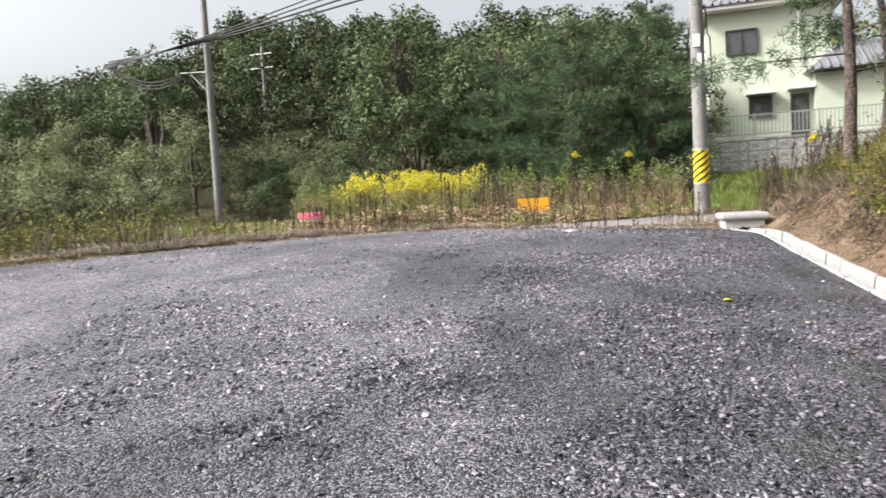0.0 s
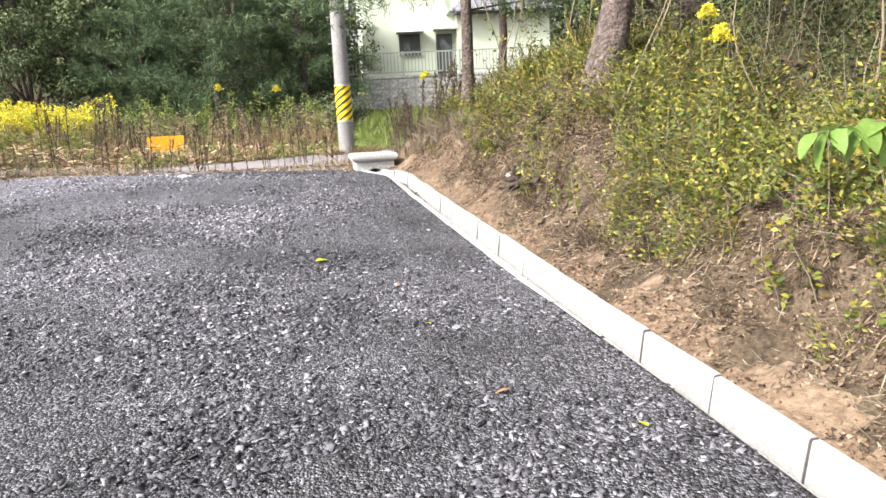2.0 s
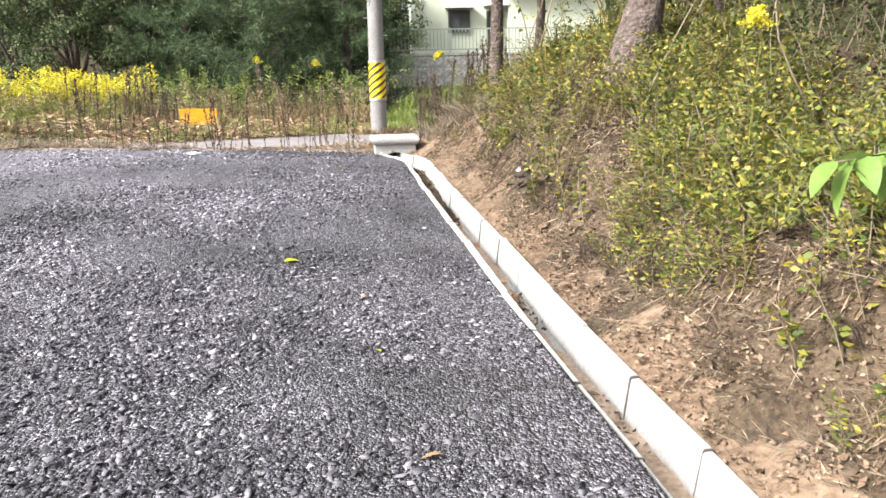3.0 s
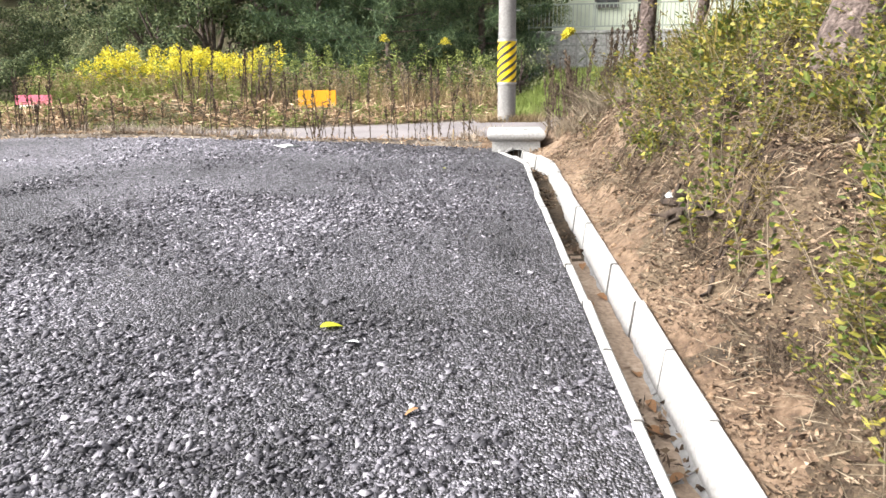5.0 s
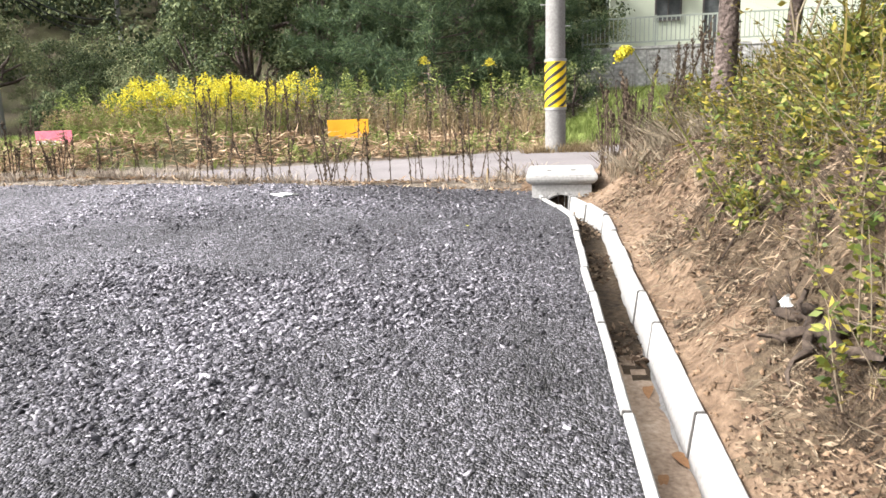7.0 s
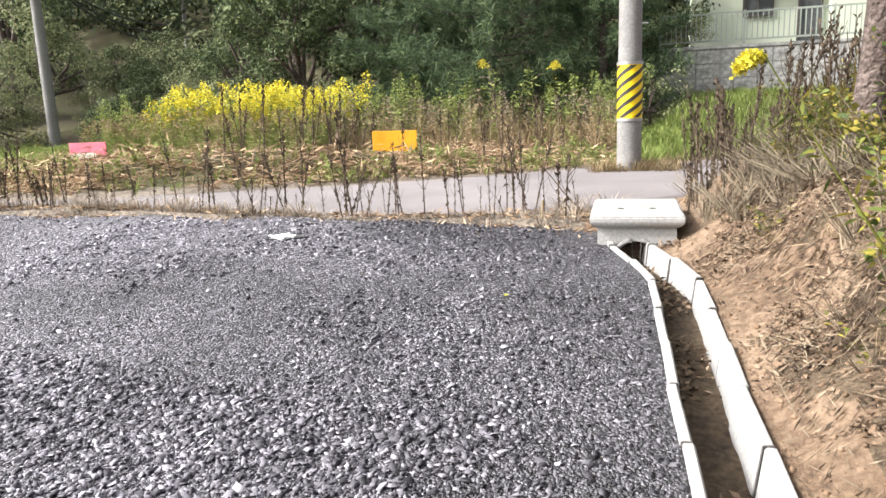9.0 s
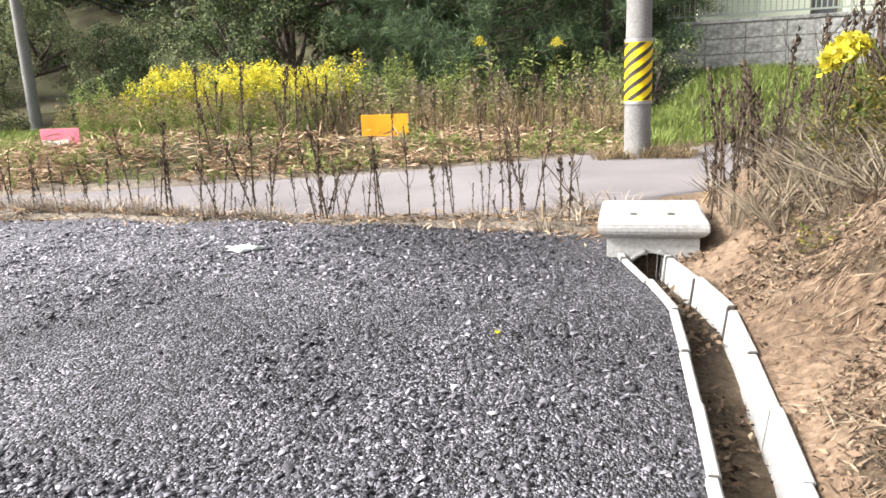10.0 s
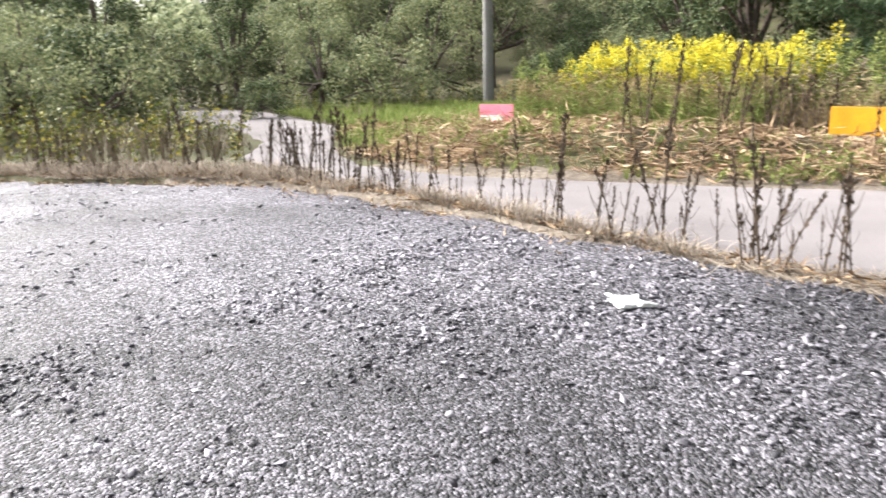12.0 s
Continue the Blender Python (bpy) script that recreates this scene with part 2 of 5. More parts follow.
def box(bm, x0, y0, z0, x1, y1, z1, bevel=0.0):
    """A box with bevelled edges, added to bm."""
    made = bmesh.ops.create_cube(bm, size=1, matrix=Matrix.Translation(((x0 + x1) / 2, (y0 + y1) / 2, (z0 + z1) / 2)) @ Matrix.Diagonal((x1 - x0, y1 - y0, z1 - z0, 1)))
    if bevel:
        edges = list({e for v in made["verts"] for e in v.link_edges})
        bmesh.ops.bevel(bm, geom=edges, offset=bevel, segments=2, affect="EDGES", profile=0.6)
    return bm


def boxed(*a):
    return box(bmesh.new(), *a)


def tube(points, radii, sides=8):
    """Arrays of a tube along points."""
    pts = np.asarray(points, float)
    radii = np.broadcast_to(radii, len(pts))
    tang = np.gradient(pts, axis=0)
    tang /= np.linalg.norm(tang, axis=1)[:, None] + 1e-9
    ref = np.array([1.0, 0, 0]) if abs(tang[:, 0]).mean() < 0.8 else np.array([0, 1.0, 0])
    u = np.cross(tang, ref)
    u /= np.linalg.norm(u, axis=1)[:, None]
    w = np.cross(tang, u)
    a = np.arange(sides) * 2 * np.pi / sides
    v = pts[:, None] + radii[:, None, None] * (np.cos(a)[None, :, None] * u[:, None] + np.sin(a)[None, :, None] * w[:, None])
    n = len(pts)
    i, j = np.meshgrid(np.arange(n - 1), np.arange(sides), indexing="ij")
    f = np.stack([i * sides + j, i * sides + (j + 1) % sides, (i + 1) * sides + (j + 1) % sides, (i + 1) * sides + j], -1).reshape(-1, 4)
    return v.reshape(-1, 3), f


class Soup:
    """Collects quads with a material index."""

    def __init__(self):
        self.v, self.f, self.i, self.n = [], [], [], 0

    def add(self, v, f, index=0):
        self.v.append(np.asarray(v, float))
        self.f.append(np.asarray(f) + self.n)
        self.i.append(np.full(len(f), index))
        self.n += len(v)
        return self

    def arrays(self):
        return np.concatenate(self.v), np.concatenate(self.f), np.concatenate(self.i)

    def mesh(self, name, mats, smooth=False):
        v, f, i = self.arrays()
        return quick_mesh(name, v, f, mats, i, smooth)


def unit(v):
    return v / (np.linalg.norm(v, axis=-1, keepdims=True) + 1e-9)


def leaves(p, along, length, width, fold=0.25, r=rng, facing=None):
    """Diamond leaves at p, pointing along, one quad each, folded on the midrib."""
    n = len(p)
    along = unit(along)
    side = unit(np.cross(along, r.normal(size=(n, 3)) if facing is None else facing))
    nrm = np.cross(along, side)
    length, width = np.broadcast_to(length, n)[:, None], np.broadcast_to(width, n)[:, None]
    a, c = p, p + along * length
    mid = p + along * length * 0.45
    b = mid + side * width / 2 + nrm * width * fold
    d = mid - side * width / 2 + nrm * width * fold
    return np.stack([a, b, c, d], 1).reshape(-1, 3), np.arange(4 * n).reshape(-1, 4)


def spread(templates, pos, scale, r=rng, tilt=0.12, lean=None):
    """Copies of templates (v, f, index) at pos, each turned about z and tilted, as one set of arrays."""
    out = Soup()
    pick = r.integers(0, len(templates), len(pos))
    scale = np.broadcast_to(scale, len(pos))
    for k, (v, f, idx) in enumerate(templates):
        sel = np.where(pick == k)[0]
        if not len(sel):
            continue
        a = r.uniform(0, 2 * np.pi, len(sel))
        c, s = np.cos(a), np.sin(a)
        x = v[None, :, 0] * c[:, None] - v[None, :, 1] * s[:, None]
        y = v[None, :, 0] * s[:, None] + v[None, :, 1] * c[:, None]
        z = np.repeat(v[None, :, 2], len(sel), 0)
        t = r.normal(0, tilt, (len(sel), 2))
        q = np.stack([x + z * t[:, :1], y + z * t[:, 1:], z], -1) * scale[sel][:, None, None] + pos[sel][:, None]
        ff = f[None] + (np.arange(len(sel)) * len(v))[:, None, None]
        out.v.append(q.reshape(-1, 3))
        out.f.append(ff.reshape(-1, f.shape[1]) + out.n)
        out.i.append(np.tile(idx, len(sel)))
        out.n += len(sel) * len(v)
    return out


# ---- the lie of the land ----


def sm(a, b, x):
    t = np.clip((x - a) / (b - a), 0, 1)
    return t * t * (3 - 2 * t)


def bumps(x, y, s, k=0):
    """Cheap smooth unevenness of about +-1."""
    return (np.sin(x * s * 1.7 + k + 1.3 * np.sin(y * s * 1.1 + k)) + np.sin(y * s * 2.1 - k * 2 + 1.7 * np.sin(x * s * 0.9 + 2 + k))
            + 0.6 * np.sin((x + y) * s * 3.3 + k) * np.sin((x - y) * s * 2.9 - k)) / 2.6


def ditch_x(y):
    """The outer edge of the channel's lot side."""
    yc = np.clip(y, -6, 12.45)
    return 3.07 - 0.115 * yc - 0.245 * sm(11.3, 12.5, yc) - 0.032 * sm(4.0, 5.5, yc) * (1 - sm(10.0, 11.6, yc))


CH_W, CH_D = 0.33, 0.30


def lot_z(x, y):
    return 0.03 + 0.073 * np.clip(y, -8, 11.6) + 0.012 * np.clip(y - 11.6, 0, 0.6) - 0.045 * np.clip(x, -3, 4)


EDGE = np.array([(-30, 3), (-14, 8.6), (-10.2, 10.0), (-8.1, 10.8), (-6.1, 12.0), (-4, 12.4), (-2.2, 12.65), (-0.4, 13.0), (0.6, 13.2), (1.25, 13.1), (1.6, 12.4), (3, 12.4)])
NEAR = np.array([(-60, 18), (-22, 16.6), (-15, 15.7), (-11.6, 14.7), (-9.5, 13.4), (-7, 12.75), (-4, 12.7), (-1.3, 13.1), (0.36, 13.55), (1.05, 13.95), (2.1, 15.0), (4, 17.2), (8, 21.2), (30, 38)])
FAR = np.array([(-60, 22), (-22, 19.6), (-14, 17.6), (-10.8, 15.7), (-8.7, 14.6), (-7.2, 14.1), (-5.4, 14.35), (-2.9, 15.6), (-0.8, 16.9), (0.3, 17.9), (2.2, 19.2), (4, 21), (7, 24), (30, 46)])


def edge_y(x):
    return np.interp(x, EDGE[:, 0], EDGE[:, 1])


def near_y(x):
    return np.interp(x, NEAR[:, 0], NEAR[:, 1])


def far_y(x):
    return np.interp(x, FAR[:, 0], FAR[:, 1])


def land(x, y):
    """Height of the ground sheet."""
    x, y = np.asarray(x, float), np.asarray(y, float)
    z = lot_z(x, y)
    z = z + (0.865 - z) * sm(12.4, 13.4, y)
    # verge, mound and meadow past the road
    d = y - far_y(x)
    z = z + 0.09 * sm(0.1, 2.5, d) + 0.05 * bumps(x, y, 1.5) * sm(0.2, 1.0, d)
    z = z + 0.34 * np.exp(-((x + 5.2) / 2.6) ** 2 - ((d - 2.2) / 1.2) ** 2) + 0.07 * bumps(x, y, 2.6, 4) * sm(0.5, 1.4, d) * sm(-10, -8, x) * (1 - sm(0.4, 1.2, x))
    # grass slope up to the retaining wall by the house
    hx = sm(0.8, 2.2, x)
    z = z + hx * (0.85 * sm(20, 26.4, y) + 1.15 * sm(26.9, 27.2, y) * sm(1.0, 1.4, x))
    # wooded hill
    rise = 0.245 * np.clip(y - 26, 0, 46) * (1 - 0.72 * sm(38, 84, -x)) + 4.5 * np.exp(-((x + 40) / 13) ** 2 - ((y - 62) / 14) ** 2) + 1.9 * np.exp(-((x + 17) / 15) ** 2 - ((y - 66) / 14) ** 2) + 0.19 * np.clip(-x - 34, 0, 40) * (1 - sm(20, 34, y)) * sm(-25, -5, y)
    z = z + (1 - sm(-1.0, 1.6, x)) * (rise + 0.6 * bumps(x, y, 0.25) * sm(28, 34, y))
    z = z + hx * 0.12 * np.clip(y - 42, 0, 60)
    # eroded bank beyond the channel
    s = x - ditch_x(y) - CH_W
    steep = 0.75 + 0.5 * sm(6.5, 8.3, y) - 0.42 * sm(9.4, 11.2, y) - 0.3 * sm(11.4, 13.2, y)
    q = s + 0.09 * bumps(x * 0.3, y, 1.9, 4) + 0.05 * bumps(x * 0.3, y, 5.2, 1)
    h = steep * (0.2 * sm(0.02, 0.45, q) + 0.56 * sm(0.36, 0.78, q) + 0.24 * sm(0.78, 1.25, q)) + 0.22 * np.clip(s - 1.0, 0, 6) + 0.03 * sm(0, 0.2, s)
    h = h + sm(0.05, 0.5, s) * (0.07 * bumps(x, y, 2.2, 1) + 0.05 * bumps(x * 0.5, y, 6.5, 3) + 0.028 * bumps(x * 0.6, y, 15, 5) + 0.012 * bumps(x, y, 34, 2) - 0.11 * np.abs(bumps(x * 0.35, y, 4.3, 6)) * (1 - sm(1.0, 1.6, s)) + 0.03)
    away = sm(0.1, 1.5, near_y(x) - y)
    z = z + np.where(s > 0, h * away, 0)
    # the channel's trench
    u = x - ditch_x(y)
    z = np.where((u > 0.012) & (u < CH_W - 0.012) & (y < 12.5), lot_z(x, y) - CH_D - 0.02, z)
    # beneath the gravel and the road
    z = np.where((u <= 0.012) & (y < edge_y(x)), z - 0.07 - 0.06 * (y < edge_y(x) - 1.5) * (u < -0.5), z)
    z = np.where((y > near_y(x)) & (y < far_y(x)), z - 0.05, z)
    return z


def grid_mesh(name, us, ys, zfun, material, shear=True):
    U, Y = np.meshgrid(us, ys, indexing="ij")
    X = U + (ditch_x(Y) if shear else 0)
    Z = zfun(X, Y)
    n, k = U.shape
    i, j = np.meshgrid(np.arange(n - 1), np.arange(k - 1), indexing="ij")
    f = np.stack([i * k + j, (i + 1) * k + j, (i + 1) * k + j + 1, i * k + j + 1], -1).reshape(-1, 4)
    return quick_mesh(name, np.stack([X, Y, Z], -1).reshape(-1, 3), f, material, smooth=True)


def steps(*spans):
    """Coordinates over spans (from, to, step), joined."""
    return np.unique(np.round(np.concatenate([np.arange(a, b, d) for a, b, d in spans]), 4))


us = np.concatenate([[-3000, -900, -300, -140], steps((-90, -30, 2.5), (-30, -14, 0.8), (-14, -0.2, 0.25)), [-0.1, -0.02, 0.0, 0.02, CH_W - 0.02, CH_W, CH_W + 0.03],
                     steps((CH_W + 0.07, 2.2, 0.045), (2.2, 6, 0.2), (6, 30, 1.2)), [45, 90, 250, 900, 3000]])
ys = np.concatenate([[-3000, -900, -250, -80], steps((-40, -6, 2.0), (-6, 1, 0.3), (1, 3, 0.12), (3, 14.4, 0.06), (14.4, 15, 0.1), (15, 28, 0.2), (28, 60, 1.0), (60, 120, 4)), [150, 300, 900, 3000]])
ground = tagged(new("ground", grid_mesh("ground", us, ys, land, [M_FLOOR, M_SOIL, M_VERGE, M_BANK])), "bare tan earth and scrub floor rising to a wooded hill", "ground", kind="structure")
me = ground.data
co = np.empty(len(me.vertices) * 3, np.float32)
me.vertices.foreach_get("co", co)
co = co.reshape(-1, 3)
fi = np.empty(len(me.polygons) * 4, np.int32)
me.polygons.foreach_get("vertices", fi)
mid = co[fi.reshape(-1, 4)].mean(1)
ss = mid[:, 0] - ditch_x(mid[:, 1])
bare = ((ss > -1) & (ss < 0.82 + 0.32 * bumps(mid[:, 0], mid[:, 1], 1.3) + 0.3 * bumps(mid[:, 0], mid[:, 1], 4.0) + 0.35 * sm(9.7, 11.2, mid[:, 1])) & (mid[:, 1] < 15.5) & (mid[:, 1] > -8)) | ((mid[:, 1] > edge_y(mid[:, 0]) - 0.2) & (mid[:, 1] < far_y(mid[:, 0]) + 0.6) & (mid[:, 1] < 24) & (mid[:, 0] > -7))
lane_side = bare & (mid[:, 1] > edge_y(mid[:, 0]) - 0.2) & (mid[:, 0] < 1.1)
slope = ((~bare & (ss > 0.3)) | (ss > 0.56 - 0.1 * (1 - sm(4.5, 6.5, mid[:, 1])) + 0.2 * bumps(mid[:, 0], mid[:, 1], 2.6, 7) + 0.1 * bumps(mid[:, 0], mid[:, 1], 7.0, 2) + 0.5 * sm(9.7, 11.2, mid[:, 1]))) & (ss < 3.0) & (mid[:, 1] > -8) & (mid[:, 1] < 15.5) & (mid[:, 1] < near_y(mid[:, 0]))
me.polygons.foreach_set("material_index", np.where(slope, 3, bare.astype(np.int32) + lane_side.astype(np.int32)).astype(np.int32))

# gravel lot: an uneven sheet that ends at the verge and at the channel


def gravel_z(x, y):
    rut = 0.02 * bumps(x, y, 0.9, 2) + 0.011 * bumps(x, y, 3.1, 4) + 0.006 * bumps(x, y, 9, 1)
    d = x + 1.6 - 0.25 * (y - 4.0) - 0.16 * np.clip(y - 4.3, 0, 1) ** 2
    rut = rut + (0.05 * np.exp(-((d - 0.16) / 0.08) ** 2) - 0.04 * np.exp(-(d / 0.09) ** 2)) * sm(3.0, 3.5, y) * (1 - sm(4.7, 5.1, y))
    d = x + 2.32 - 0.3 * (y - 2.6)
    rut = rut + (0.03 * np.exp(-((d - 0.14) / 0.07) ** 2) - 0.04 * np.exp(-(d / 0.08) ** 2)) * (1 - sm(3.3, 3.9, y))
    d = y - 5.35 - 0.2 * (x + 2.5)
    rut = rut + (0.03 * np.exp(-((d - 0.16) / 0.09) ** 2) - 0.05 * np.exp(-(d / 0.1) ** 2)) * sm(-4, -2.9, x) * (1 - sm(-2, -1.2, x))
    rut = rut - 0.03 * (1 - sm(0.0, 0.6, edge_y(x) - y))
    return lot_z(x, y) + rut * sm(0, 0.5, ditch_x(y) - x) - 0.012 + 0.036 * (1 - sm(5.2, 6.8, y)) * (1 - sm(0.3, 1.5, ditch_x(y) - x))


gu = np.concatenate([steps((-34, -12, 1.0), (-12, -6, 0.3), (-6, -0.05, 0.06)), [-0.05, -0.015, 0.004, 0.02, 0.042]])
gy = steps((-12, 0, 0.6), (0, 14, 0.1))
U, Y = np.meshgrid(gu, gy, indexing="ij")
X = U + ditch_x(Y)
top = edge_y(X) + 0.12 * bumps(X, Y, 2.5, 3)
Y2 = np.minimum(Y, top)
X2 = np.where(Y > top, X, U + ditch_x(Y2))
Z = gravel_z(X2, Y2) - 0.1 * np.clip(Y - top, 0, 1)
over = U > 0.01
Z = np.where(over, lot_z(X2, Y2) - 0.06, Z)
n, k = U.shape
i, j = np.meshgrid(np.arange(n - 1), np.arange(k - 1), indexing="ij")
f = np.stack([i * k + j, (i + 1) * k + j, (i + 1) * k + j + 1, i * k + j + 1], -1).reshape(-1, 4)
keep = (Y[:-1, :-1] < top[:-1, :-1] + 0.35).ravel()
tagged(new("gravel_lot", quick_mesh("gravel_lot", np.stack([X2, Y2, Z], -1).reshape(-1, 3), f[keep], M_GRAVEL, smooth=True)), "dark grey crushed-stone parking lot", "gravel", kind="structure")

# road: one asphalt ribbon between its two edges, its rims turned down into the earth
v = []
for t in np.linspace(0, len(NEAR) - 1, 160):
    a = np.array([np.interp(t, range(len(NEAR)), NEAR[:, c]) for c in (0, 1)])
    b = np.array([np.interp(t, range(len(FAR)), FAR[:, c]) for c in (0, 1)])
    for q in (-0.015, 0, 0.04, 0.15, 0.35, 0.5, 0.65, 0.85, 0.96, 1, 1.015):
        p = a + (b - a) * q
        w = 0.06 * bumps(p[0], p[1], 2.4) * (q < 0.1) + 0.05 * bumps(p[0], p[1], 3.1) * (q > 0.9)
        z = 0.87 if p[1] < 24 else max(0.87, float(land(p[0], p[1])) + 0.05)
        v.append((p[0], p[1] + w, z + 0.02 * (1 - (2 * q - 1) ** 2) - (0.16 if q < 0 or q > 1 else 0)))
i, j = np.meshgrid(np.arange(159), np.arange(10), indexing="ij")
f = np.stack([i * 11 + j, (i + 1) * 11 + j, (i + 1) * 11 + j + 1, i * 11 + j + 1], -1).reshape(-1, 4)
tagged(new("road", quick_mesh("road", v, f, M_ASPHALT, smooth=True)), "narrow worn pale grey asphalt lane", "road", kind="structure")

# ---- drain channel of precast blocks ----
BL = 0.62


def block_mesh():
    """A U-shaped block, slightly tapered inside, its rims rounded."""
    w, d, t = CH_W, CH_D, 0.045
    prof = [(0, -d), (w, -d), (w, -0.006), (w - 0.006, 0), (w - t + 0.008, 0), (w - t, -0.008), (w - t - 0.022, -d + 0.075), (w - t - 0.06, -d + 0.05),
            (t + 0.06, -d + 0.05), (t + 0.022, -d + 0.075), (t, -0.008), (t - 0.008, 0), (0.006, 0), (0, -0.006)]
    bm = bmesh.new()
    rings = [[bm.verts.new((x, y, z)) for x, z in prof] for y in (0.008, BL - 0.008)]
    for a in range(len(prof)):
        b = (a + 1) % len(prof)
        bm.faces.new((rings[0][a], rings[0][b], rings[1][b], rings[1][a]))
    bm.faces.new(rings[0])
    bm.faces.new(rings[1][::-1])
    return bm_mesh("channel_block", bm, M_CONC)


def joint_mesh():
    """The dark mortar between two blocks, recessed a little."""
    w, d, t = CH_W, CH_D, 0.045
    prof = [(0.004, -d), (w - 0.004, -d), (w - 0.004, -0.004), (w - t + 0.004, -0.004), (w - t - 0.018, -d + 0.071), (w - t - 0.056, -d + 0.046), (t + 0.056, -d + 0.046), (t + 0.018, -d + 0.071), (t - 0.004, -0.004), (0.004, -0.004)]
    bm = bmesh.new()
    rings = [[bm.verts.new((x, y, z)) for x, z in prof] for y in (-0.0075, 0.0075)]
    for a in range(len(prof)):
        b = (a + 1) % len(prof)
        bm.faces.new((rings[0][a], rings[0][b], rings[1][b], rings[1][a]))
    return bm_mesh("joint", bm, M_TRIM)


jme = joint_mesh()
channel = thing("drain_channel", "white precast concrete open drain channel beside gravel", "drain channel")
bme = block_mesh()
y = -2.365
rb = np.random.default_rng(3)
while y < 12.35:
    bl = BL if y < 8.0 else min(0.48, max(0.1, 12.43 - y))                   # shorter blocks towards the basin
    x0, y1 = float(ditch_x(y)), y + bl
    x1 = float(ditch_x(y1))
    z0, z1 = float(lot_z(x0, y)), float(lot_z(x1, y1))
    L = math.dist((x0, y, z0), (x1, y1, z1))
    m = pose(x0 + rb.uniform(-0.005, 0.005), y, z0 + 0.012 + rb.uniform(-0.009, 0.009), math.degrees(math.asin((z1 - z0) / L)), 0, math.degrees(math.atan2(x0 - x1, y1 - y)) + rb.uniform(-1.0, 1.0)) @ Matrix.Diagonal((1, bl / BL, 1, 1))
    part("channel_block", bme, parent=channel, m=m)
    part("joint", jme, parent=channel, m=m)
    y = y + bl * (y1 - y) / L

# ---- catch basin at the channel's end ----
basin = thing("catch_basin", "white concrete catch basin with a heavy lid at the channel's end", "catch basin", m=pose(1.62, 12.42, 0.0, 0, 0, 4))
bm = bmesh.new()
hole = [(-0.135, 0.5), (-0.135, 0.74)] + [(-0.135 * math.cos(a), 0.74 + 0.1 * math.sin(a)) for a in np.linspace(0.25, math.pi - 0.25, 9)] + [(0.135, 0.74), (0.135, 0.5)]
ring = [(-0.29, 0.5), (-0.29, 0.945), (0.29, 0.945), (0.29, 0.5)] + hole[::-1]
front = [bm.verts.new((x, 0.0, z)) for x, z in ring]
back = [bm.verts.new((x, 0.07, z)) for x, z in ring]
bm.faces.new(front)
bm.faces.new(back[::-1])
for a in range(len(ring)):
    b = (a + 1) % len(ring)
    bm.faces.new((front[a], front[b], back[b], back[a]))
part("front_wall", bm, M_CONC, basin)
for nm, a in (("side_wall", (-0.29, 0.07, 0.5, -0.23, 0.7, 0.945)), ("side_wall", (0.23, 0.07, 0.5, 0.29, 0.7, 0.945)), ("back_wall", (-0.23, 0.64, 0.5, 0.23, 0.7, 0.945)), ("bottom", (-0.23, 0.07, 0.46, 0.23, 0.64, 0.52))):
    part(nm, boxed(*a), M_CONC, basin)
bm = bmesh.new()
prof = [(0.3, 0.946), (0.312, 0.95), (0.346, 0.985), (0.348, 1.03), (0.326, 1.066)]
rings = []
for s, z in prof:
    rings.append([bm.verts.new((sx * s, (0.345 + sy * (s + 0.06)), z)) for sx, sy in ((-1, -1), (1, -1), (1, 1), (-1, 1))])
for a, b in zip(rings, rings[1:]):
    for k in range(4):
        bm.faces.new((a[k], a[(k + 1) % 4], b[(k + 1) % 4], b[k]))
bm.faces.new(rings[0][::-1])
bm.faces.new(rings[-1])
bmesh.ops.bevel(bm, geom=list(bm.edges), offset=0.008, segments=2, affect="EDGES")
a = np.linspace(0, math.pi, 15)
v, f = tube(np.stack([-0.152 * np.cos(a), 0 * a - 0.012, 0.735 + 0.118 * np.sin(a)], -1), 0.017, 8)
part("pipe_collar", quick_mesh("pipe_collar", v, f, M_POLE, smooth=True), parent=basin, label="arched grey mortar collar over the inlet")
lid = part("lid", bm, M_CONC, basin, "thick bevelled concrete lid")
# black discs on the closed lid: the shade inside the holes put into colour
for x in (-0.12, 0.12):
    bm = bmesh.new()
    bmesh.ops.create_cone(bm, cap_ends=True, segments=12, radius1=0.022, radius2=0.024, depth=0.012, matrix=Matrix.Translation((x, 0.17, 1.0635)))
    part("lifting_hole", bm, M_BLK, lid, "small dark lifting hole")

# ---- utility poles ----


def pole(x, y, z, r0, height, label):
    ob = thing("utility_pole", label, "utility pole", "utility poles", m=pose(x, y, z))
    hs = np.linspace(-0.4, height, 24)
    v, f = tube([(0, 0, h) for h in hs], r0 - hs / 150, 20)
    part("shaft", quick_mesh("shaft", v, f, M_POLE, smooth=True), parent=ob)
    return ob


